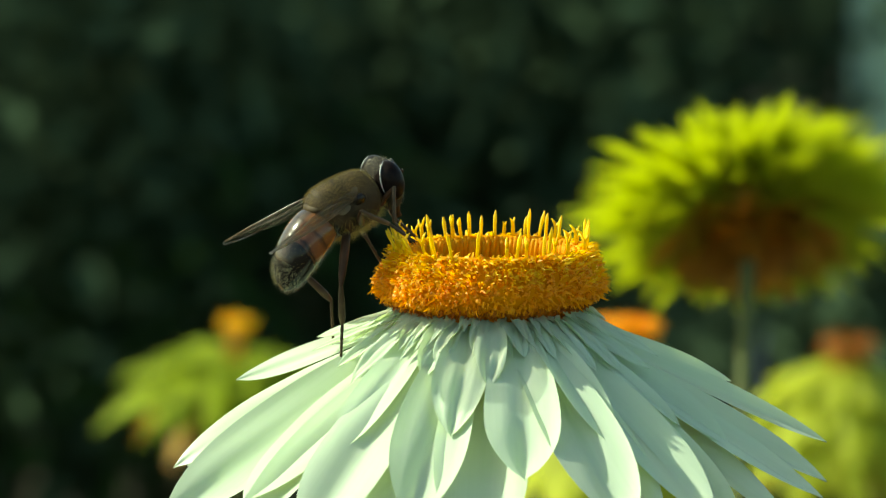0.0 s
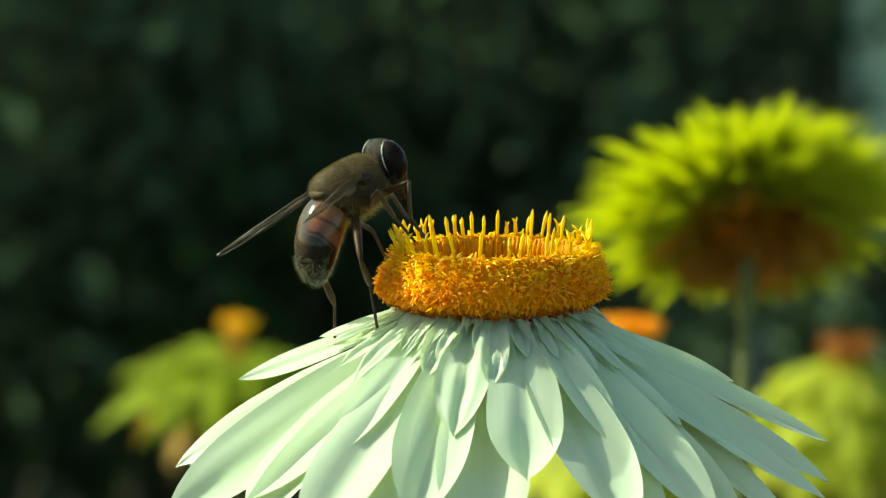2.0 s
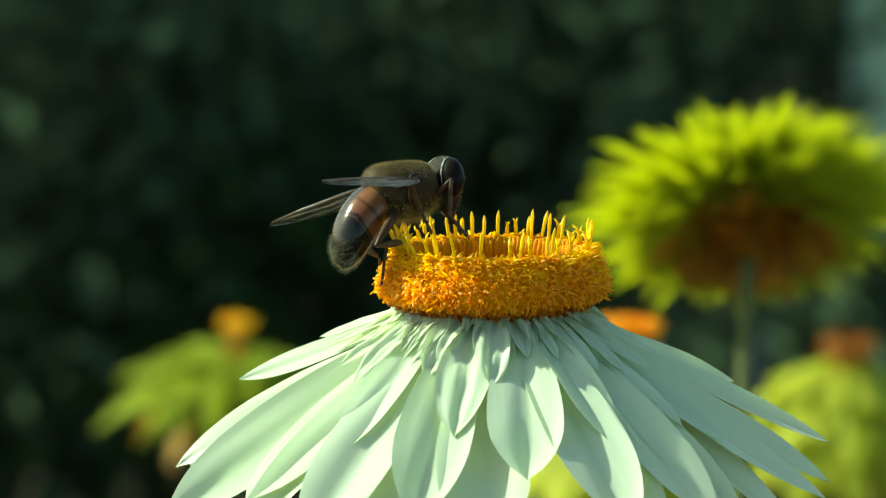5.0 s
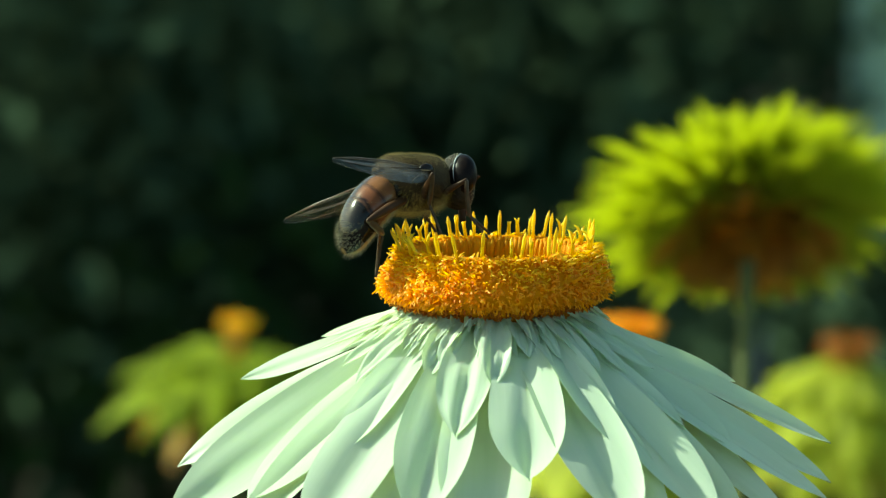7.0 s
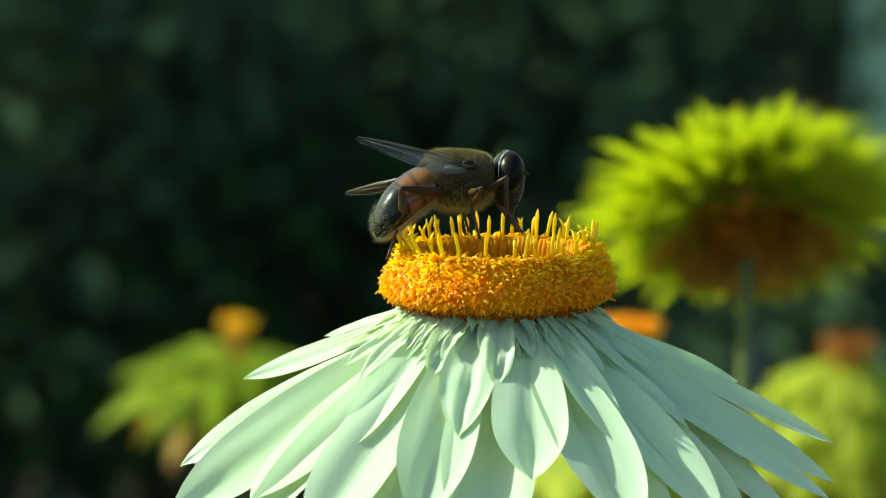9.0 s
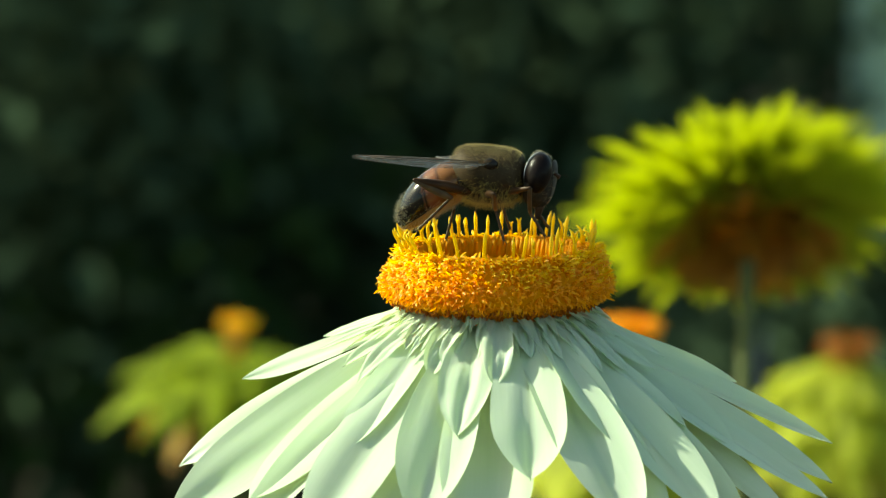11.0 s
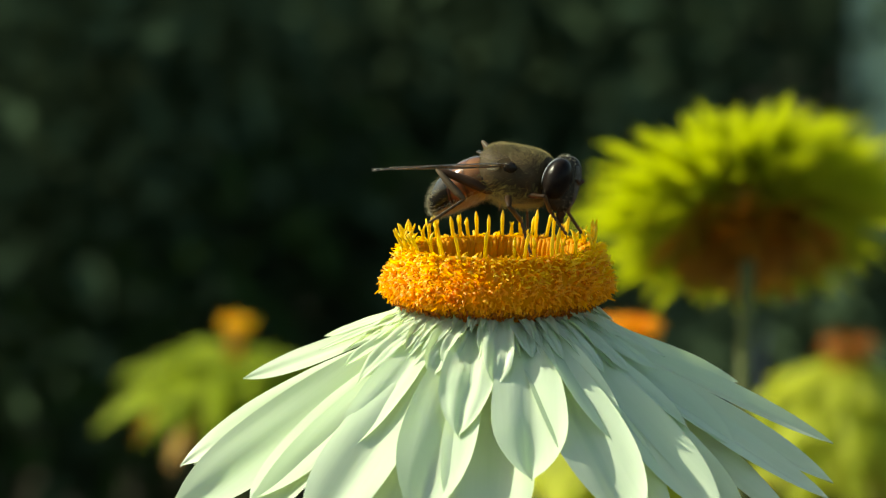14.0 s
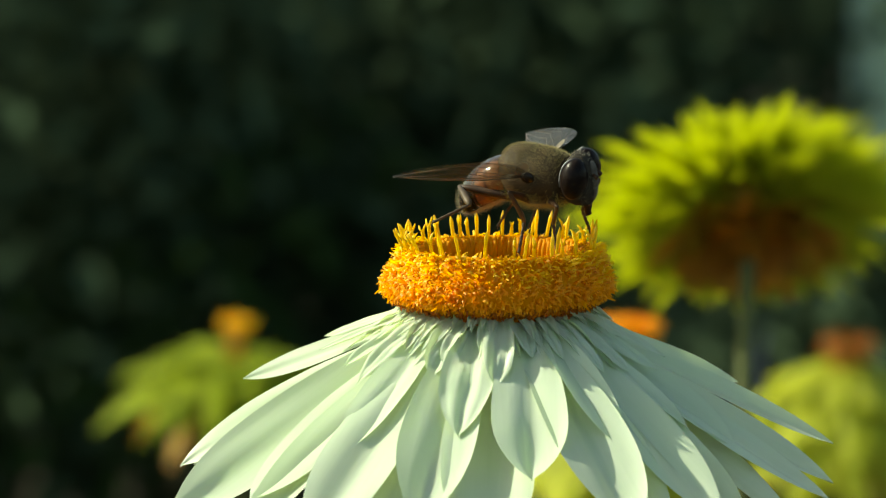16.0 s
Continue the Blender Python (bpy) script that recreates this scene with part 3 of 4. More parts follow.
def yellow_dome(place, size, tilt, lean, rnd):
    """A wide head of pointed bracts seen from beneath, rust brown round the stem."""
    root = tagged(new("strawflower"), "round yellow strawflower head with rust brown outer bracts", "flower", "strawflowers")
    height = place[2] - GROUND
    stem = link_mesh("stem", *stem_mesh(height, 1.1, -6.5 * MM, 3.0, rnd), M_STEM, root)
    stem.location = (0, -5.4 * MM, 0)
    v, f = rings([((0, 0, z * MM * size), (r * MM * size, 0, 0), (0, r * MM * size, 0)) for r, z in ((1.4, -5.4), (4.6, -4.2), (6.4, -1.6), (6.4, 0.6), (4.6, 3), (2, 4))], 24)
    link_mesh("receptacle", v, f, M_RUST, root)
    def reach(e):                # a shallow bowl, wide at the rim
        return size / math.hypot(math.cos(radians(e)) / 19.0, math.sin(radians(e)) / 8.0)

    for tier in range(13):       # long yellow bracts
        el = -46 + tier * 7.8
        count = max(14, int(72 * math.cos(radians(el))))
        for i in range(count):
            az = 360 * (i + 0.5 * (tier % 2) + rnd.uniform(-0.25, 0.25)) / count
            e = el + rnd.uniform(-7, 7)
            if rnd.random() < (0.7, 0.5, 0.25, 0.0)[min(tier, 3)]:
                continue         # few grow among the rust brown ones
            length = max(4.0 * size, reach(e) * rnd.uniform(0.82, 1.14) - 5.0 * size)
            bm = bract_mesh(length, 1.7 * size, 0, rnd.uniform(-0.3, 0.7), -0.15, rnd.uniform(-10, 10), rnd, rows=7, cols=4, start=-e, blunt=-0.6)
            put_bract(root, az, 3.2 * size * math.sin(radians(e)), 5.2 * size * math.cos(radians(e)), bm, M_YELLOW)
    for tier in range(6):        # short rust brown ones round the stem
        el = -80 + tier * 9.5
        count = (14, 22, 30, 36, 36, 28)[tier]
        for i in range(count):
            az = 360 * (i + rnd.uniform(-0.3, 0.3)) / count
            e = el + rnd.uniform(-5, 5)
            bm = bract_mesh(max(3.2 * size, reach(e) * rnd.uniform(0.8, 1.05) - 4.4 * size), 1.9 * size, 0, rnd.uniform(-0.6, 0.5), -0.15, rnd.uniform(-10, 10), rnd, rows=7, cols=4, start=-e)
            put_bract(root, az, 4.2 * size * math.sin(radians(e)), 5.6 * size * math.cos(radians(e)), bm, M_RUST)
    for ob in root.children:
        if ob is not stem:
            ob.matrix_basis = Matrix.Rotation(radians(lean), 4, "X") @ Matrix.Rotation(radians(tilt), 4, "Y") @ ob.matrix_basis
    root.matrix_world = Matrix.Translation(place)
    return root


def yellow_reflexed(place, size, tilt, lean, rnd, mat, length=19.0, disc_size=0.5, florets=(M_DISC, M_LOBE, M_LOBE), sag=0, narrow=1.0, neck=0.0, bend=1.3, label="yellow strawflower with drooping bracts and a small orange disc"):
    root = tagged(new("strawflower"), label, "flower", "strawflowers")
    height = place[2] - GROUND
    stem = link_mesh("stem", *stem_mesh(height, 1.1, -1 * MM, 3.0, rnd), M_STEM, root)
    disc = disc_head(root, rnd, fine=False, scale=disc_size * size, mats=florets)
    if neck:
        disc.matrix_local = pose(0, 0, neck * MM)
        w = 6.0 * disc_size * size
        link_mesh("receptacle", *rings([((0, 0, z * MM), (r * MM, 0, 0), (0, r * MM, 0)) for r, z in ((w, -1.0), (w * 1.05, neck * 0.5), (w, neck - 0.1))], 20), M_RUST, root)
    for tier, (count, z0, ln, wd, dr) in enumerate(((34, 0.2, 0.45, 2.2, -12), (26, -0.6, 0.75, 3.2, -6), (22, -1.4, 1.0, 4.0, 2), (18, -2.2, 0.95, 4.0, 16))):
        for i in range(int(count / narrow)):
            az = 360 * (i + rnd.uniform(0.2, 0.8)) / int(count / narrow)
            m = M_RUST if tier == 3 and rnd.random() < 0.35 else mat
            put_bract(root, az, z0 * size, 3.4 * size, bract_mesh(length * ln * size * rnd.uniform(0.8, 1.15), wd * size * narrow, dr + sag + rnd.uniform(-6, 6), bend, 0.12, rnd.uniform(-12, 12),
                                                                 rnd, rows=7, cols=4), m)
    nod = Matrix.Rotation(radians(lean), 4, "X") @ Matrix.Rotation(radians(tilt), 4, "Y")
    for ob in root.children:
        if ob is not stem:
            ob.matrix_basis = nod @ ob.matrix_basis
    root.matrix_world = Matrix.Translation(place)
    return root


# ---- hoverfly: x forward, y to its left, z up, from the middle of the thorax ----
def hairs(spots, length, radius, rnd, droop=0.25):
    verts, faces = [], []
    for p, nrm in spots:
        d = (nrm + Vector((rnd.gauss(0, 0.3) - droop, rnd.gauss(0, 0.3), rnd.gauss(0, 0.3)))).normalized()
        a = d.orthogonal().normalized() * radius * MM
        b = d.cross(a)
        o = len(verts)
        ln = length * rnd.uniform(0.6, 1.25) * MM
        verts += [p + a, p - a * 0.5 + b * 0.87, p - a * 0.5 - b * 0.87, p + d * ln]
        faces += [(o, o + 1, o + 3), (o + 1, o + 2, o + 3), (o + 2, o, o + 3)]
    return verts, faces


def spots_on(ob, count, rnd, keep=lambda c, n: True):
    polys = [p for p in ob.data.polygons if len(p.vertices) == 4 and keep(p.center / MM, p.normal)]
    areas = np.cumsum([p.area for p in polys])
    vs = ob.data.vertices
    out = []
    for _ in range(count):
        p = polys[int(np.searchsorted(areas, rnd.random() * areas[-1]))]
        ids = list(p.vertices)
        u, v = rnd.random(), rnd.random()
        a, b, c2, d = (vs[ids[k % len(ids)]].co for k in range(4))
        c = (a * (1 - u) + b * u) * (1 - v) + (d * (1 - u) + c2 * u) * v
        out.append((c, p.normal.copy()))
    return out


LEGS = {   # hip, femur, tibia, tarsus, way in which the knee points
    "hind": ((-1.2, 1.7, -1.6), 4.8, 3.5, 3.4, (-0.6, 1.0, 0.6)),
    "mid": ((0.2, 1.6, -1.8), 3.4, 3.3, 2.6, (-0.1, 0.9, 0.7)),
    "front": ((1.6, 1.3, -1.6), 2.9, 2.9, 2.2, (0.6, 0.6, 0.25)),
}
AB_JOINT = (-1.7, 0, -0.4)
WING_ROOT = (0.3, 2.15, 0.7)
HEAD_X, WING_LENGTH = 3.85, 11.2
HEAD_SIZE = (0.92, 1.04, 1.04)


def wing_outline(side):
    lead, trail = [], []
    for i in range(23):
        u = i / 22
        x = WING_LENGTH * u
        lead.append((x, side * (0.25 + 0.75 * math.sin(math.pi * min(1, u * 1.02) ** 0.8) * 0.9)))
        trail.append((x, -side * (0.3 + 2.65 * math.sin(math.pi * min(1, u ** 0.85)) ** 0.75)))
    lead[-1] = trail[-1] = (WING_LENGTH, -side * 0.1)
    return lead, trail


def wing(parent, side):
    lead, trail = wing_outline(side)
    verts, faces = [], []
    cols = 7
    for (x, a), (_, b) in zip(lead, trail):
        for j in range(cols):
            v = j / (cols - 1)
            y = a + (b - a) * v
            verts.append(Vector((x, y, 0.12 * math.sin(v * 9 + x * 0.4) * min(1, v * 3) - 0.05 * v * x * 0.3)) * MM)
    for i in range(len(lead) - 1):
        for j in range(cols - 1):
            a = i * cols + j
            faces.append((a, a + 1, a + cols + 1, a + cols))
    ob = link_mesh("wing", verts, faces, M_WING, parent, "clear smoky veined wing")

    def inside(u, v):
        k = u * 22
        i = min(21, int(k))
        f = k - i
        a = lead[i][1] * (1 - f) + lead[i + 1][1] * f
        b = trail[i][1] * (1 - f) + trail[i + 1][1] * f
        x = WING_LENGTH * u
        return Vector((x, a + (b - a) * v, 0.12 * math.sin(v * 9 + x * 0.4) * min(1, v * 3) - 0.05 * v * x * 0.3 + 0.015)) * MM
    for path, w in (([(0, 0.02), (0.3, 0.01), (0.7, 0.0), (0.97, 0.02)], 0.11), ([(0, 0.15), (0.3, 0.12), (0.6, 0.1), (0.85, 0.05)], 0.07),
                    ([(0.02, 0.3), (0.3, 0.27), (0.55, 0.42), (0.7, 0.3), (0.92, 0.2)], 0.05), ([(0.05, 0.4), (0.35, 0.45), (0.6, 0.55), (0.88, 0.5)], 0.045),
                    ([(0.05, 0.5), (0.3, 0.62), (0.55, 0.78), (0.82, 0.75)], 0.04), ([(0.05, 0.6), (0.25, 0.8), (0.4, 0.97)], 0.04),
                    ([(0.38, 0.27), (0.4, 0.48), (0.38, 0.66)], 0.035), ([(0.62, 0.55), (0.66, 0.76)], 0.035), ([(0.86, 0.24), (0.88, 0.5), (0.82, 0.75)], 0.035)):
        link_mesh("vein", *tube([inside(u, v) for u, v in path], [w * MM * 0.5] * len(path), 5), M_VEIN, ob)
    v, f = [(0.7 * MM, -side * 0.5 * MM, 0)], []
    for k in range(15):
        w = math.pi * 2 * k / 14
        v.append(((0.6 + 0.55 * math.cos(w)) * MM, -side * (0.8 + 0.6 * math.sin(w)) * MM, (0.25 + 0.25 * math.sin(w)) * MM))
        if k:
            f.append((0, k, k + 1))
    link_mesh("alula", v, f, M_CALYPTER, ob, "small whitish lobe at the wing base")
    return ob


def abdomen_at(x):
    """Half width, half height and middle height of the abdomen at x."""
    u = min(1.0, max(0.0, (0.5 - x) / 6.9))
    if u < 0.38:
        body = 0.62 + 0.38 * math.sin(u / 0.38 * math.pi / 2)
    else:
        body = max(0.05, 1 - ((u - 0.38) / 0.62) ** 3.2) ** 0.55
    return x, 2.15 * body, 1.85 * body, -0.05 - 0.05 * max(0.0, -x) ** 2


def hoverfly():
    rnd = random.Random(9)
    fly = tagged(new("hoverfly"), "brown drone fly with amber banded abdomen walking on the flower", "insect")
    thorax = link_mesh("thorax", *along_x([(x * 0.97, w * 1.06, h * 1.07, z - 0.18) for x, w, h, z in ((-3.1, 0.25, 0.3, 0.75), (-2.95, 0.9, 0.75, 0.6), (-2.6, 1.6, 1.5, 0.35), (-1.9, 2.1, 2.0, 0.12), (-0.9, 2.3, 2.16, 0.0),
                                           (0.3, 2.35, 2.17, -0.05), (1.3, 2.25, 2.1, -0.05), (2.2, 2.0, 1.9, -0.02), (2.75, 1.6, 1.55, 0.03), (3.0, 0.7, 0.7, 0.05))], 28), M_THORAX, fly, "olive brown hairy thorax")
    tagged(link_mesh("fur", *hairs([q for q in spots_on(thorax, 9000, rnd, lambda c, n: n.z > 0.0) if rnd.random() < (q[1].z - 0.22) * 1.7], 0.25, 0.0065, rnd, 0.6), M_HAIR, thorax, "short tawny hairs", False), kind="stuff")
    # flank hairs: brown by nature, and darkened for the side turned from the sun
    tagged(link_mesh("side_fur", *hairs(spots_on(thorax, 1600, rnd, lambda c, n: -0.6 < n.z < 0.45), 0.28, 0.0065, rnd, 0.6), M_DARK_HAIR, thorax, "thin dark brown hairs", False), kind="stuff")
    tagged(link_mesh("belly_fur", *hairs([q for q in spots_on(thorax, 5200, rnd, lambda c, n: n.z < 0.0) if rnd.random() < -0.05 - q[1].z * 1.1], 0.7, 0.0085, rnd), M_BELLY_HAIR, thorax, "pale yellow hairs", False), kind="stuff")
    link_mesh("scutellum", *egg((-2.4, 0, 0.9), (0.75, 1.35, 0.45), 18, 8), M_THORAX, thorax, "olive brown shield plate")
    for s in (-1, 1):
        link_mesh("wing_socket", *egg((0.45, s * 2.28, 0.62), (0.62, 0.26, 0.5), 14, 8), M_BLACK, thorax, "glossy black wing base")
        link_mesh("side_plate", *egg((-1.75, s * 1.62, -0.5), (0.5, 0.5, 1.25), 14, 8), M_BLACK, thorax, "glossy black plate behind the wing")
        link_mesh("calypter", *egg((-0.85, s * 2.16, 0.32), (0.75, 0.26, 0.42), 12, 7), M_CALYPTER, thorax, "whitish wing scale")
    # abdomen
    abdomen = link_mesh("abdomen", *along_x([(x, w * 0.97, h * 0.96, z) for x, w, h, z in (abdomen_at(0.167 * k - 6.33) for k in range(41))], 24),
                        M_BELLY, fly, "banded abdomen with yellowish underside")
    abdomen.location = Vector(AB_JOINT) * MM
    plates = (("tergite", 0.35, 0.02, M_TERGITE), ("tergite", 0.03, -2.0, M_TERGITE), ("tergite", -1.99, -3.5, M_TERGITE), ("tergite", -3.49, -4.9, M_TERGITE), ("tergite", -4.89, -6.38, M_TERGITE))
    for name, front, rear, mat in plates:
        verts, faces = [], []
        n = 22
        steps = max(4, int((front - rear) / 0.18))
        prof = []
        for k in range(steps + 1):
            x, w, h, z = abdomen_at(front + (rear - front) * k / steps)
            lip = 1.0 + 0.012 * math.sin(math.pi * k / steps) + (0.014 if k == steps else 0.0)
            prof.append((x, w * lip, h * lip, z))
        for x, w, h, z in prof:
            for k in range(n + 1):
                a = radians(-42 + 264 * k / n)
                verts.append(Vector((x, w * math.cos(a), z + h * math.sin(a))) * MM)
        for i in range(len(prof) - 1):
            for k in range(n):
                a = i * (n + 1) + k
                faces.append((a, a + 1, a + n + 2, a + n + 1))
        link_mesh(name, verts, faces, mat, abdomen)
    tagged(link_mesh("fur", *hairs(spots_on(abdomen, 2400, rnd, lambda c, n: c.x < -5.0 or n.z < -0.5), 0.45, 0.0065, rnd, 0.7), M_PALE_HAIR, abdomen, "pale fringe of hairs", False), kind="stuff")
    tagged(link_mesh("back_fur", *hairs(spots_on(abdomen, 700, rnd, lambda c, n: n.z > -0.6 and c.x < (0.2 if rnd.random() < 0.5 else -2.8)), 0.3, 0.006, rnd, 1.0), M_HAIR, abdomen, "fine tawny hairs", False), kind="stuff")
    # head
    head = link_mesh("head", *along_x([(-1.0, 0.5, 0.5, 0.1), (-0.85, 1.7, 1.6, 0.05), (-0.5, 2.05, 2.0, 0.05), (0.1, 2.0, 2.15, 0.0), (0.7, 1.6, 2.05, -0.08), (1.15, 1.1, 1.75, -0.25), (1.45, 0.65, 1.05, -0.4), (1.55, 0.2, 0.4, -0.5)], 24),
                     M_FACE, fly, "dark head with a dusty pale face stripe")
    head.location = Vector((HEAD_X, 0, -0.1)) * MM
    for s in (-1, 1):
        v, f = egg((0, 0, 0.28), (1.2, 1.26, 1.66), 26, 16)
        eye = link_mesh("eye", v, f, M_EYE, head, "large glossy dark compound eye")
        eye.matrix_basis = pose(0.08 * MM, s * 1.1 * MM, 0.16 * MM, s * 10, 6, s * -14)
        # the eye's pale hind border, with the sun's reflection drawn in as colour
        rim = []
        for k in range(19):
            w = radians(105 + 100 * k / 18)
            rim.append(Vector((math.cos(w) * 1.24, s * 0.3, 0.28 + math.sin(w) * 1.7)) * MM)
        edge = link_mesh("eye_rim", *tube(rim, [0.014 * MM + 0.06 * MM * math.sin(math.pi * k / 18) for k in range(19)], 6), M_EYE_RIM, head, "silvery hind edge of the eye")
        edge.matrix_basis = eye.matrix_basis
        ant = tube([(1.25 * MM, s * 0.2 * MM, 0.55 * MM), (1.6 * MM, s * 0.3 * MM, 0.62 * MM), (1.95 * MM, s * 0.36 * MM, 0.45 * MM)], [0.1 * MM, 0.13 * MM, 0.2 * MM], 7)
        arista = tube([(1.85 * MM, s * 0.36 * MM, 0.6 * MM), (2.3 * MM, s * 0.5 * MM, 0.7 * MM), (2.7 * MM, s * 0.6 * MM, 0.6 * MM)], [0.03 * MM, 0.022 * MM, 0.01 * MM], 5)
        link_mesh("antenna", *merged(ant, arista), M_LEG, head)
    link_mesh("face_stripe", *egg((1.28, 0, 0.0), (0.5, 0.36, 1.7), 16, 12), M_STRIPE, head, "whitish dusted stripe down the face")
    link_mesh("proboscis", *tube([(0.6 * MM, 0, -1.5 * MM), (0.75 * MM, 0, -2.3 * MM), (0.72 * MM, 0, -2.7 * MM), (0.8 * MM, 0, -3.0 * MM)], [0.5 * MM, 0.38 * MM, 0.28 * MM, 0.3 * MM], 9), M_LEG, head)
    tagged(link_mesh("fur", *hairs(spots_on(head, 420, rnd, lambda c, n: c.x > 0.4 or c.z > 1.4), 0.24, 0.008, rnd, -0.2), M_PALE_HAIR, head, "fine pale face hairs", False), kind="stuff")
    for ob in (head, *head.children):
        ob.data.transform(Matrix.Diagonal((*HEAD_SIZE, 1)))
        if ob is not head:
            ob.location = Vector(a * b for a, b in zip(ob.location, HEAD_SIZE))
    # wings and legs
    wings = {s: wing(fly, s) for s in (-1, 1)}
    legs = {}
    for side, sgn in (("near", -1), ("far", 1)):
        for kind, (hip, a, b, c, _) in LEGS.items():
            fat = {"hind": 1.3, "mid": 0.95, "front": 0.8}[kind]
            leg = link_mesh("leg", *along_x([(-0.15, 0.16, 0.16, 0), (0.3, 0.27 * fat, 0.3 * fat, 0), (a * 0.45, 0.3 * fat, 0.34 * fat, 0.05), (a * 0.8, 0.22 * fat, 0.24 * fat, 0), (a, 0.15, 0.15, 0), (a + 0.1, 0.06, 0.06, 0)], 10), M_LEG, fly, "dark brown femur")
            tib = link_mesh("tibia", *along_x([(-0.08, 0.08, 0.08, 0), (0.1, 0.18, 0.18, 0), (b * 0.4, 0.21 * fat, 0.22 * fat, -0.04), (b * 0.8, 0.23 * fat, 0.24 * fat, -0.03), (b, 0.17, 0.17, 0), (b + 0.06, 0.06, 0.06, 0)], 9), M_TIBIA, leg)
            prof = [(-0.05, 0.06, 0.06, 0)]
            for k in range(5):
                x0, x1 = c * k / 5, c * (k + 1) / 5
                prof += [(x0 + 0.04, 0.11, 0.11, 0), (x1 - 0.08, 0.155 - 0.008 * k, 0.15, 0), (x1, 0.095, 0.095, 0)]
            claw = [tube([(c * MM, s * 0.05 * MM, 0), ((c + 0.18) * MM, s * 0.14 * MM, 0.02 * MM), ((c + 0.26) * MM, s * 0.15 * MM, -0.1 * MM)], [0.035 * MM, 0.025 * MM, 0.008 * MM], 5) for s in (-1, 1)]
            tar = link_mesh("tarsus", *merged(along_x(prof, 8), *claw), M_TIBIA, leg)
            legs[kind + "_" + side] = (leg, tib, tar)
    return fly, abdomen, head, wings, legs


# ---- garden behind ----
def leaf_cloud(count, center, half, size, rnd, aspect=2.4):
    """Many small folded leaves about a centre."""
    verts, faces = [], []
    for _ in range(count):
        d = Vector((rnd.gauss(0, 1), rnd.gauss(0, 1), rnd.gauss(0, 1))).normalized() * rnd.random() ** 0.45
        p = Vector(center) + Vector((d.x * half[0], d.y * half[1], d.z * half[2]))
        turn = Euler((rnd.uniform(-0.9, 0.9), rnd.uniform(-0.9, 0.9), rnd.uniform(0, 6.3))).to_matrix()
        ln = size * rnd.uniform(0.6, 1.3)
        w = ln / aspect
        o = len(verts)
        for q in ((0, 0, 0), (0.4 * ln, w / 2, 0.12 * ln), (0.45 * ln, 0, 0.02 * ln), (0.4 * ln, -w / 2, 0.12 * ln), (ln, 0, -0.12 * ln)):
            verts.append(p + turn @ Vector(q))
        faces += [(o, o + 2, o + 1), (o, o + 3, o + 2), (o + 1, o + 2, o + 4), (o + 2, o + 3, o + 4)]
    return verts, faces


def shrub(x, y, height, width, rnd, count=9900, size=0.018, leaf=M_LEAF, label="dense dark green leafy shrub in shade"):
    root = tagged(new("shrub"), label, "shrub", "shrubs behind the flowers")
    root.location = (x, y, GROUND)
    for i in range(5):
        w = rnd.uniform(0, 6.3)
        pts = [(0.02 * math.cos(w), 0.02 * math.sin(w), -0.01)]
        for k in range(1, 5):
            pts.append((width * 0.22 * k / 4 * math.cos(w) + rnd.uniform(-0.02, 0.02), width * 0.22 * k / 4 * math.sin(w) + rnd.uniform(-0.02, 0.02), height * 0.2 * k))
        link_mesh("limb", *tube(pts, [0.005, 0.004, 0.0035, 0.003, 0.002], 7), M_LEAF, root)
    sets = []
    for i in range(9):
        c = (rnd.uniform(-0.35, 0.35) * width, rnd.uniform(-0.35, 0.35) * width, height * rnd.uniform(0.15, 0.9))
        r = width * rnd.uniform(0.22, 0.38)
        sets.append(leaf_cloud(count // 9, c, (r, r, r * 0.9), size, rnd))
    tagged(link_mesh("crown", *merged(*sets), leaf, root, "", False), kind="stuff")
    return root


def blade_plant(x, y, height, width, count, mat, rnd, label, spread=0.05, bend=0.1):
    root = tagged(new("blade_plant"), label, "plant", "plants behind the flowers")
    root.location = (x, y, GROUND)
    for i in range(count):
        w = rnd.uniform(0, 6.3)
        bx, by = rnd.uniform(-spread, spread), rnd.uniform(-spread, spread)
        lean = rnd.uniform(0.2, 1.0) * bend
        verts, faces = [], []
        for k in range(12):
            u = k / 11
            wd = width * (0.6 + 0.8 * u - 1.35 * u * u * u) * 0.7
            cx, cy = bx + lean * math.cos(w) * u * u, by + lean * math.sin(w) * u * u
            z = height * u * rnd.uniform(0.995, 1.005)
            for v in (-1, 0, 1):
                verts.append((cx + v * wd * 0.5, cy + (0.12 * wd if v else 0.0), z))
        for k in range(11):
            for j in range(2):
                a = k * 3 + j
                faces.append((a, a + 1, a + 4, a + 3))
        link_mesh("blade", verts, faces, mat, root)
    return root


def ground():
    n = 60
    verts, faces = [], []
    for i in range(n + 1):
        for j in range(n + 1):
            u, v = 2 * i / n - 1, 2 * j / n - 1
            x, y = math.copysign(abs(u) ** 4 * 300, u) + u, math.copysign(abs(v) ** 4 * 300, v) + v
            verts.append((x, y, GROUND + 0.012 * noise.noise((x * 6, y * 6, 0)) + min(1.0, abs(x) / 40) * 0.3 * noise.noise((x / 9, y / 9, 3))))
    for i in range(n):
        for j in range(n):
            a = i * (n + 1) + j
            faces.append((a, a + n + 1, a + n + 2, a + 1))
    ob = link_mesh("ground", verts, faces, M_SOIL)
    return tagged(ob, "dark garden soil", "ground", kind="structure")


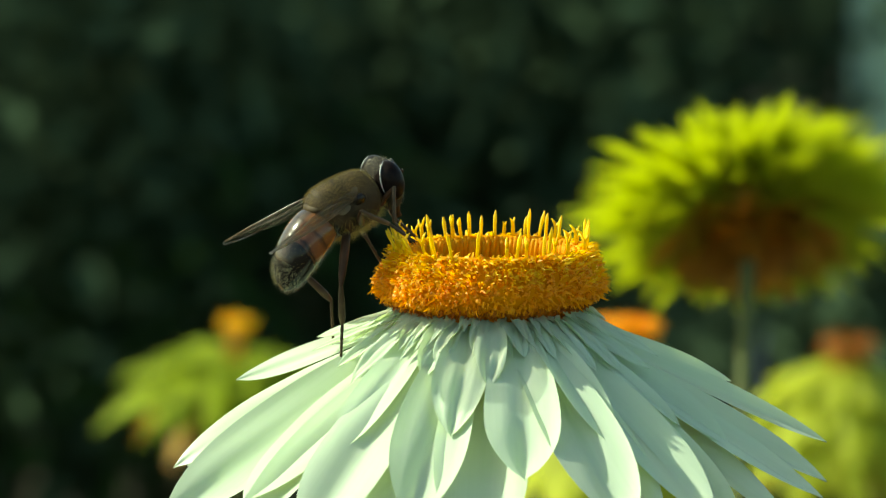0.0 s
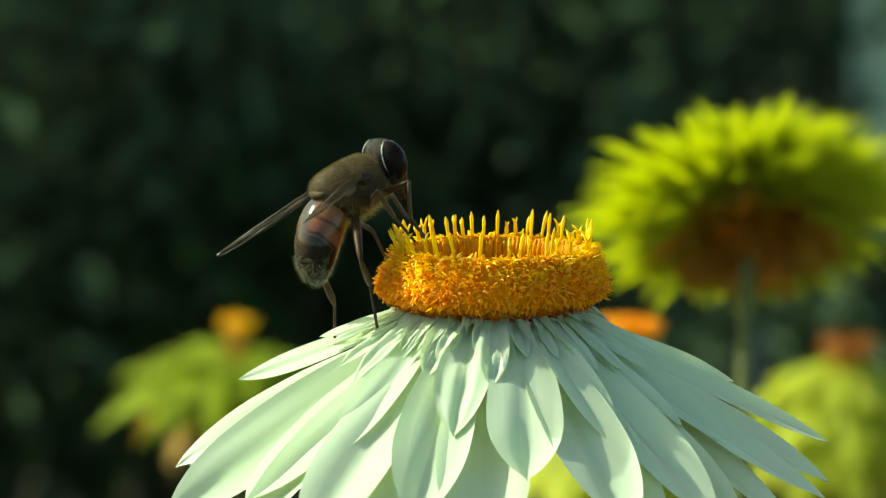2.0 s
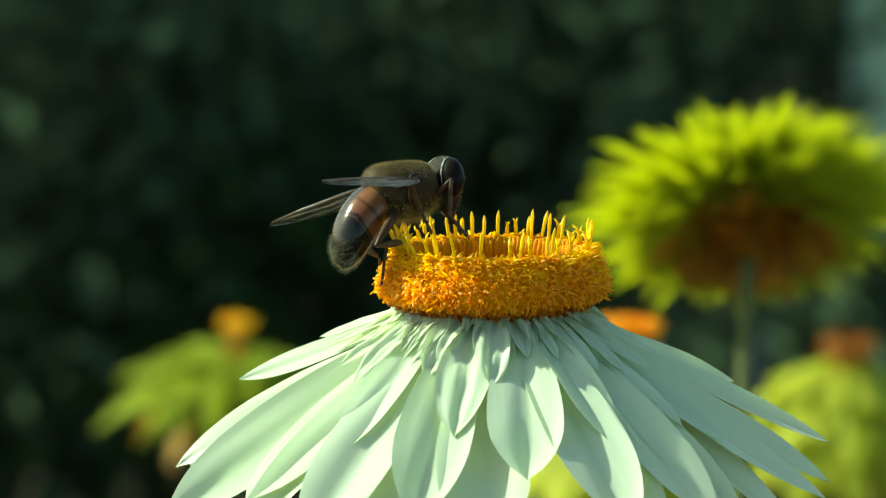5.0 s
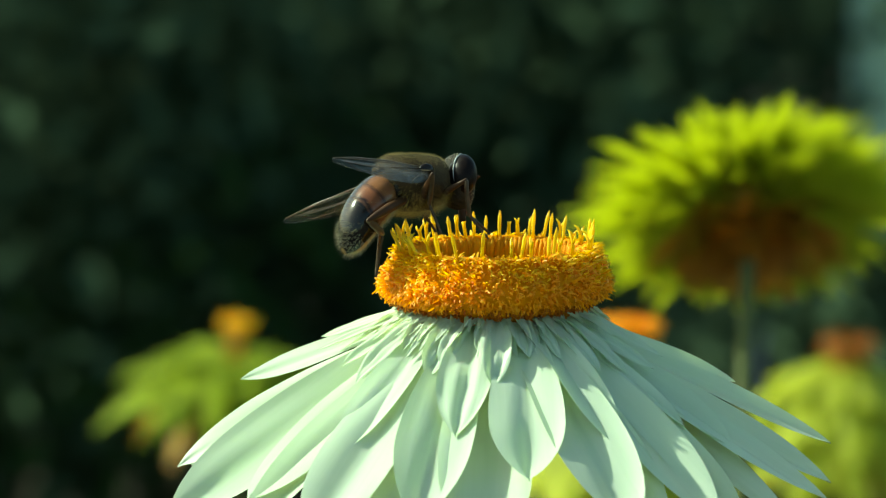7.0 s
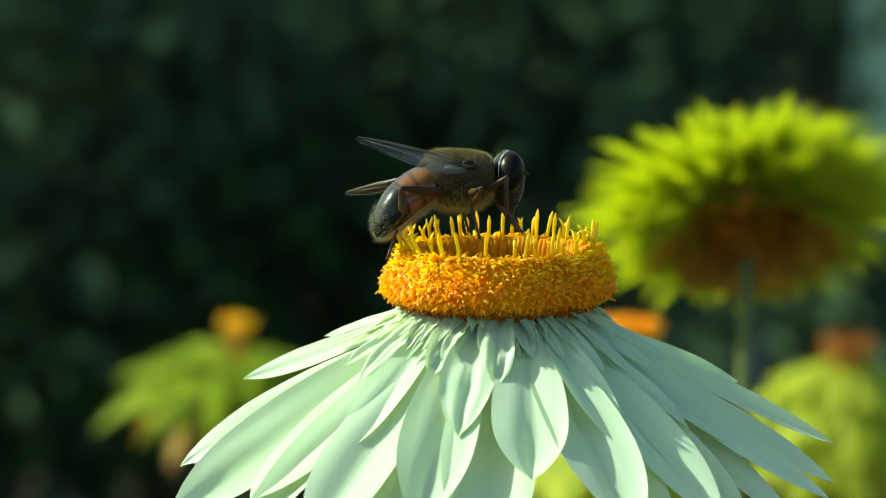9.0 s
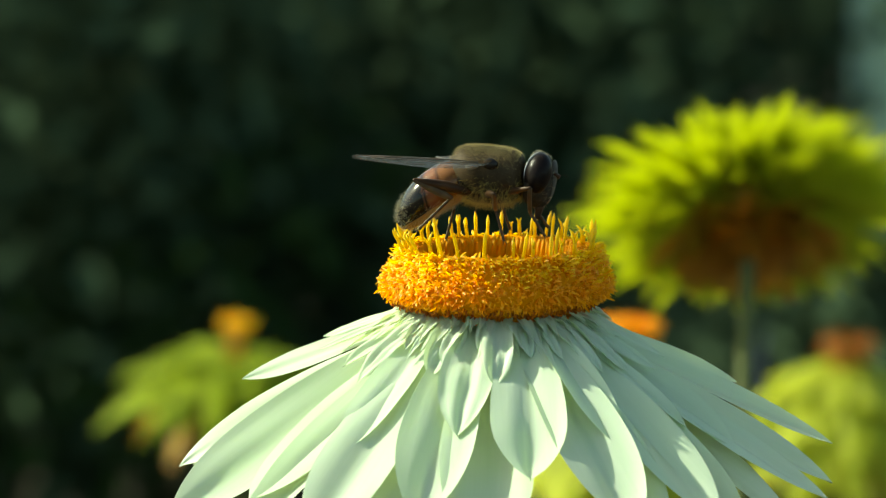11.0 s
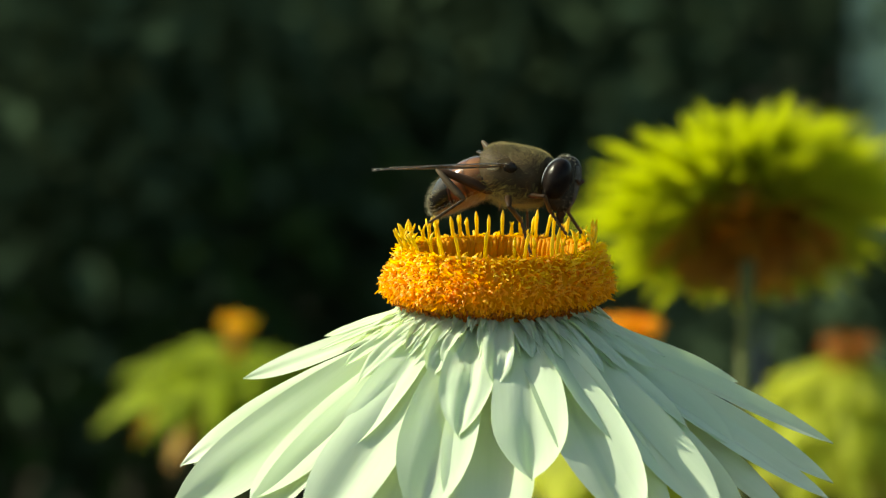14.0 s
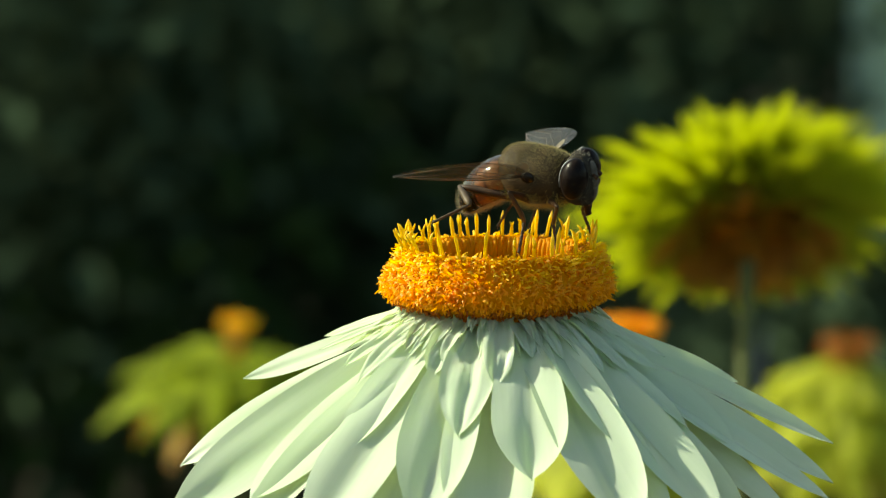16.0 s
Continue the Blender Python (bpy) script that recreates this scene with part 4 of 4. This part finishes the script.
ground()
FLOWER = white_strawflower()
yellow_dome((35.0 * MM, 250 * MM, -20.3 * MM), 1.15, -4, -37, random.Random(21))
yellow_reflexed((-46.0 * MM, 600 * MM, -90.8 * MM), 1.25, 4, 4, random.Random(22), M_LIME, length=20.0, disc_size=0.19, florets=(M_LOBE, M_UPPER, M_UPPER), sag=-20, narrow=0.9, neck=6.0)
yellow_reflexed((76.5 * MM, 600 * MM, -92.5 * MM), 1.5, 4, 4, random.Random(23), M_YELLOW, length=21.0, disc_size=0.34, florets=(M_RUST, M_OLD, M_OLD), sag=11, bend=0.35, neck=2.5)
yellow_reflexed((21.0 * MM, 300 * MM, -45 * MM), 1.0, 0, 0, random.Random(24), M_YELLOW, length=28.0, sag=22, bend=0.5)
FLY, ABDOMEN, HEAD, WINGS, FLY_LEGS = hoverfly()

rnd = random.Random(31)
for k in range(6):       # nearer row, open where the strap leaves stand out
    x = -0.27 + 0.19 * k + rnd.uniform(-0.03, 0.03)
    if not 0.04 < x < 0.37:
        shrub(x, 1.5 + rnd.uniform(-0.06, 0.06), rnd.uniform(0.32, 0.42), 0.36, rnd)
for k in range(6):
    shrub(-0.55 + 0.3 * k + rnd.uniform(-0.04, 0.04), 2.5 + rnd.uniform(-0.1, 0.1), rnd.uniform(0.7, 0.95), 0.6, rnd, 14500, 0.025)
shrub(-0.06, 1.78, 0.3, 0.36, random.Random(78))
shrub(0.052, 1.35, 0.2, 0.16, random.Random(81), 4500)
shrub(-0.13, 1.42, 0.3, 0.2, rnd, 1000, 0.018, M_FRESH, "loose fresh green leafy shrub")
for x, tall in ((0.1, 0.2), (0.15, 0.21), (0.2, 0.17), (0.26, 0.16)):
    shrub(x, 1.3, tall, 0.16, rnd, 4500)
blade_plant(0.168, 1.6, 0.34, 0.034, 3, M_GREY_LEAF, rnd, "upright blue green strap leaves", 0.01, 0.012)
# stand-in blades added for an upright blue grey shape of unknown kind
blade_plant(0.063, 1.0, 0.225, 0.016, 2, M_SLATE, rnd, "short blue grey blades standing in for an unidentified shape", 0.006)
blade_plant(0.12, 1.95, 0.32, 0.016, 6, M_BLADE, rnd, "upright green grassy leaves", 0.02)


def dead_leaf(place, size, rnd):
    """A curled leaf on a thin stalk that reaches back into the shrub; its pale colour stands for sunlight."""
    root = tagged(new("dead_leaf"), "leaf on a thin stalk at the shrub's edge, sunlight painted into its colour", "leaf", "dry leaves")
    root.location = place
    link_mesh("stalk", *tube([(0, 0.14, -0.07), (0, 0.06, -0.025), (0, 0, 0)], [0.0008, 0.0006, 0.0005], 6), M_LEAF, root)
    verts, faces = [], []
    for i in range(9):
        u = i / 8
        w = size * 0.36 * math.sin(math.pi * (0.06 + 0.9 * u))
        for j in range(5):
            v = j / 2 - 1
            verts.append((v * w, -0.25 * size * v * v - 0.2 * size * u * u, size * (u - 0.1) + 0.05 * size * math.sin(5 * v + 4 * u)))
    for i in range(8):
        for j in range(4):
            a = i * 5 + j
            faces.append((a, a + 1, a + 6, a + 5))
    link_mesh("blade", verts, faces, M_SUNLIT_LEAF, root)


dead_leaf((-0.1115, 1.36, -0.107), 0.0125, rnd)
dead_leaf((-0.1255, 1.36, -0.1), 0.007, rnd)

# ---- movement ----
# seconds, x, z, pitch, yaw, roll, bend of the abdomen, height of the head
BODY_A = [
    (0, -12.19, 8.43, 24.1, -27.8, 7.8, 13.1, -0.25), (0.5, -12.08, 8.32, 24.5, -30.4, 1.2, 17.6, -0.12), (1, -11.15, 8.63, 24.8, -27, 4.2, 6.4, -0.45),
    (1.5, -11.64, 8.99, 25.4, -29, 1.7, 19.8, -0.53), (2, -11.78, 9.64, 25.9, -32.5, -1.9, 27, -0.16), (2.5, -10.46, 8.92, 13.8, -29.9, -3, 27.3, -0.32),
    (3, -10.34, 9.01, 14.8, -28.8, -3.8, 27.2, -0.32), (3.5, -9.71, 9.58, 16.2, -27, -5.2, 26.9, 0.03), (4, -9.42, 9.04, 7.2, -27, -10.1, 34.2, -0.06),
]
BODY_B = [
    (6.4, -5.4, 10.5, 4, -23.6, -4.4, 25.9, -0.26), (7, -6.74, 10.22, -0.3, -22.2, -11.5, 30.5, -0.28), (7.5, -6.38, 9.4, -4, -18.6, -15.2, 33.8, -0.22),
    (8, -5.87, 10.72, 6.3, -15.8, -11.9, 28.7, -0.27), (8.5, -4.61, 10.62, 3, -14.7, -9.3, 26, -0.21), (9, -3.03, 10.57, -1.1, -11.8, -10.8, 21.5, -0.26),
]
BODY_C = [
    (11.4, -0.28, 10.91, -2.1, 14.2, -2.3, 15.7, -0.42), (12, 0.6, 10.89, -4.7, 18.2, 5.7, 7.4, -0.43), (12.5, 1.89, 11.25, -1.9, 16.1, -3.7, 7.9, -0.34),
    (13, 2.37, 10.89, -2.8, 18.9, -3.2, 10.5, -0.33), (13.5, 1.68, 11.58, -0.1, 22.3, -1.3, 16.7, -0.12), (14, 1.67, 10.9, -4.7, 27, 0.1, 13.5, -0.39),
    (14.5, 2.29, 10.91, -3.7, 26.3, 4, 18, -0.38), (15, 2.69, 10.66, -5.8, 31.3, 11.1, 16.5, -0.23), (15.5, 3.03, 10.18, -7, 33.4, 16.1, 16, 0.05),
    (16, 3.29, 10.89, -4.9, 30.7, 19.8, 15, 0.08),
]
# seconds, sweep and rise of the near wing, then of the far wing
WING_A = [
    (0, 22, 8, 48, -18), (0.5, 30, 10, 39, -13), (1, 30, 17, 30, -7),
    (1.5, 33, 15, 32, -9), (2, 34, 9, 22, -9), (2.5, 32, 9, 21, -12),
    (3, 32, 7, 21, -15), (3.5, 29, 6, 37, -14), (4, 29, 4, 39, -15),
]
WING_B = [
    (6.4, 22, 5, 57, -6), (7, 29, 3, 45, -14), (7.5, 32, 3, 43, -16),
    (8, 22, 2, 55, -13), (8.5, 21, 6, 58, -3), (9, 27, 9, 48, -6),
]
WING_C = [
    (11.4, 28, 1, 55, 2), (12, 38, 4, 45, -9), (12.5, 35, 0, 54, 3),
    (13, 36, 1, 51, 3), (13.5, 41, 0, 47, 1), (14, 42, -3, 40, -5),
    (14.5, 45, 3, 42, -6), (15, 50, 7, 34, -14), (15.5, 51, 11, 45, -9),
    (16, 49, 14, 48, -15),
]
FEET = {
    "hind_near": (-3, [(0, -12.3, -4.3), (0.5, -12.2, -4.1), (1, -9.4, -1.2), (2.5, -9.4, -1.2), (3, -9.1, 0.1), (3.5, -9.2, 2.6), (4, -9.2, 2.4), (6.3, -9.5, 2.9), (7.5, -9.5, 2.9), (8, -9.1, 4.0), (8.5, -8.7, 4.0), (9.2, -8.5, 4.6), (11.3, -6.1, 7.1), (12, -5.3, 7.4), (13.5, -5.3, 7.2), (16, -5.0, 7.2)]),
    "hind_far": (2.5, [(0, -13.0, -3.1), (0.5, -13.2, -3.4), (1, -12.9, -3.5), (3.5, -12.8, -3.4), (4, -9.3, -0.5), (6.3, -9.4, 2.6), (7.5, -9.6, 2.5), (8, -9.3, 3.4), (9.2, -8.4, 3.8), (11.3, -3.2, 6.1), (12, -1.5, 6.1), (12.5, -0.0, 6.3), (16, 0.4, 6.6)]),
    "mid_near": (-2.5, [(0, -6.4, 5.6), (2.5, -6.4, 5.6), (3, -6.2, 5.6), (4, -5.8, 6.0), (6.3, -3.9, 5.7), (7, -4.3, 6.2), (7.5, -2.9, 6.1), (8, -2.8, 6.3), (8.5, -2.7, 6.2), (9.2, -0.7, 5.7), (11.3, 0.7, 5.5), (12, 0.7, 5.5), (12.5, 1.7, 4.8), (13.5, 2.6, 4.7), (15, 3.0, 4.7), (16, 1.8, 4.7)]),
    "mid_far": (3, [(0, -9.1, 3.1), (3, -8.5, 3.7), (3.5, -8.5, 3.7), (4, -6.2, 5.5), (6.3, -4.8, 5.7), (8, -4.7, 5.8), (9.2, -1.6, 5.7), (11.3, 1.4, 5.9), (12.5, 2.5, 6.1), (16, 2.7, 6.1)]),
    "front_near": (-2, [(0, -6.7, 5.5), (0.5, -6.7, 5.6), (1, -5.4, 5.2), (2, -5.5, 5.7), (3, -5.6, 5.7), (3.5, -4.1, 5.0), (4, -3.6, 6.3), (6.3, -0.3, 5.4), (7, -0.7, 5.9), (7.5, -1.0, 6.3), (8, -0.9, 6.4), (8.5, -0.3, 6.1), (9.2, 3.1, 6.3), (11.3, 3.9, 5.9), (12, 4.8, 5.5), (12.5, 5.6, 6.4), (15, 5.6, 5.9), (15.5, 5.0, 4.6), (16, 4.8, 4.8)]),
    "front_far": (2.5, [(0, -6.4, 5.4), (3, -5.3, 5.5), (4, -3.5, 5.7), (6.3, -0.7, 5.8), (8, -0.4, 5.8), (9.2, 2.4, 5.8), (11.3, 4.6, 6.3), (12.5, 6.3, 6.1), (14, 6.9, 5.7), (15, 8.0, 5.1), (15.5, 7.6, 4.9), (16, 7.7, 5.6)]),
}
SWAY = [(0, -0.54), (0.5, -0.4), (1, -0.27), (1.5, -0.4), (2, -0.34), (2.5, -0.36), (3, -0.29), (3.5, -0.38), (4, -0.38), (6.3, -0.2), (6.5, -0.2), (7, -0.18), (7.5, -0.25), (8, -0.2), (8.5, 0.0), (9, 0.07), (9.2, 0.0), (11.3, -0.04), (11.5, 0.0), (12, -0.07), (12.5, 0.0), (13, 0.27), (13.5, 0.02), (14, 0.04), (14.5, 0.18), (15, 0.47), (15.5, 0.25), (16, 0.04)]
NOD = [(0, 6, 0), (3.5, 8, 0), (4, 8, 0), (9, 6, 0), (11.4, 9, 6), (14.5, 9, 6), (15.5, 6, 4), (16, 4, 4)]
LIFT = [(0, 0.2), (3, 0.2), (4, 0.7), (6.3, 1.3), (9.2, 1.3), (11.3, 0.15), (16, 0.15)]
TWIST = [(0, -45, 30), (0.5, -38, 26), (1, -25, 26), (1.5, -29, 25), (2, -36, 25), (2.5, 0, 22), (3, 0, 23), (3.5, 1, 16), (4, 19, 18), (6.4, 0, 7), (7, 32, 15), (7.5, 53, 15), (8, 22, 1), (8.5, 14, 7), (9, 32, 6), (11.4, -5, -12), (12, -21, -12), (12.5, -4, -12), (13, -5, -12), (13.5, -8, -12), (14, -16, -12), (14.5, -21, -12), (15, -33, -13), (15.5, -46, -15), (16, -47, -15)]
KNEE = [(0, -0.6, 1.0, 0.6), (9.2, -0.6, 1.0, 0.6), (11.3, -1.4, 0.8, 0.22), (16, -1.4, 0.8, 0.2)]


def between(rows, t):
    """The row at t, eased between its neighbours."""
    if t <= rows[0][0]:
        return rows[0][1:]
    for a, b in zip(rows, rows[1:]):
        if t <= b[0]:
            f = (t - a[0]) / (b[0] - a[0])
            return tuple(p + (q - p) * f for p, q in zip(a[1:], b[1:]))
    return rows[-1][1:]


def frame_of(x_axis, up, place):
    x = Vector(x_axis).normalized()
    y = Vector(up).cross(x).normalized()
    z = x.cross(y)
    return Matrix.Translation(place) @ Matrix((x, y, z)).transposed().to_4x4()


def leg_poses(kind, sgn, body, foot, lift, hind_knee):
    """Poses of femur, tibia and tarsus, in the fly's space and in the femur's, that put the claws on a foothold."""
    hip, a, b, c, knee = LEGS[kind]
    if kind == "hind":
        knee = hind_knee
    hip = Vector((hip[0], sgn * hip[1], hip[2]))
    pole = Vector((knee[0], sgn * knee[1], knee[2]))
    tip = body.inverted() @ (Vector(foot) * MM) / MM
    way = tip - hip
    reach = way.length
    limit = a + b + c - 0.15
    if reach > limit:
        tip = hip + way * limit / reach
        way, reach = tip - hip, limit
    rise = (body.inverted().to_3x3() @ Vector((0, 0, 1))).normalized()
    ankle = tip + (rise * lift - way.normalized()).normalized() * c
    d = ankle - hip
    dist = min(max(d.length, abs(a - b) + 0.3), a + b - 0.02)
    dn = d.normalized()
    ankle = hip + dn * dist
    ca = (a * a + dist * dist - b * b) / (2 * a * dist)
    perp = (pole - dn * pole.dot(dn)).normalized()
    joint = hip + dn * (a * ca) + perp * (a * math.sqrt(max(0.0, 1 - ca * ca)))
    femur = frame_of(joint - hip, perp, hip * MM)
    inv = femur.inverted()
    return femur, inv @ frame_of(ankle - joint, perp, joint * MM), inv @ frame_of(tip - ankle, perp, ankle * MM)


def wing_pose(side, sweep, rise, tip_up):
    s, e = radians(sweep), radians(rise)
    d = Vector((-math.cos(s) * math.cos(e), side * math.sin(s) * math.cos(e), math.sin(e)))
    n = Matrix.Rotation(radians(tip_up) * side, 3, d) @ Vector((0, 0, 1))
    n = (n - d * n.dot(d)).normalized()
    return Matrix.Translation(Vector((WING_ROOT[0], side * WING_ROOT[1], WING_ROOT[2])) * MM) @ Matrix((d, n.cross(d), n)).transposed().to_4x4()


def motions():
    sway = []
    for t, dx in SWAY:
        m = Matrix.Translation((0, 0, -0.125)) @ Matrix.Rotation(dx * MM / 0.125, 4, "Y") @ Matrix.Translation((0, 0, 0.125))
        sway.append((t, m))
    walk(FLOWER, sway)
    body = BODY_A + BODY_B + BODY_C
    wing_rows = WING_A + WING_B + WING_C
    times = [r[0] for r in body]
    poses = {t: pose(x * MM, 0, z * MM, roll, -pitch, -yaw) for t, x, z, pitch, yaw, roll, flex, head_z in body}
    walk(FLY, [(t, poses[t]) for t in times])
    joint = Vector(AB_JOINT) * MM
    walk(ABDOMEN, [(r[0], pose(*joint, 0, -r[6], 0)) for r in body])
    walk(WINGS[-1], [(t, wing_pose(-1, a, b, between(TWIST, t)[0])) for t, a, b, c, d in wing_rows])
    walk(WINGS[1], [(t, wing_pose(1, c, d, between(TWIST, t)[1])) for t, a, b, c, d in wing_rows])
    walk(HEAD, [(r[0], pose(HEAD_X * MM, 0, r[7] * MM, 0, *between(NOD, r[0]))) for r in body])
    for name, (leg, tib, tar) in FLY_LEGS.items():
        kind, side = name.split("_")
        y, holds = FEET[name]
        rows = [leg_poses(kind, -1 if side == "near" else 1, poses[t], (between(holds, t)[0], y, between(holds, t)[1]),
                          between(LIFT, t)[0] if kind == "hind" else 0.35, between(KNEE, t)) for t in times]
        for ob, k in ((leg, 0), (tib, 1), (tar, 2)):
            walk(ob, [(t, r[k]) for t, r in zip(times, rows)])


motions()
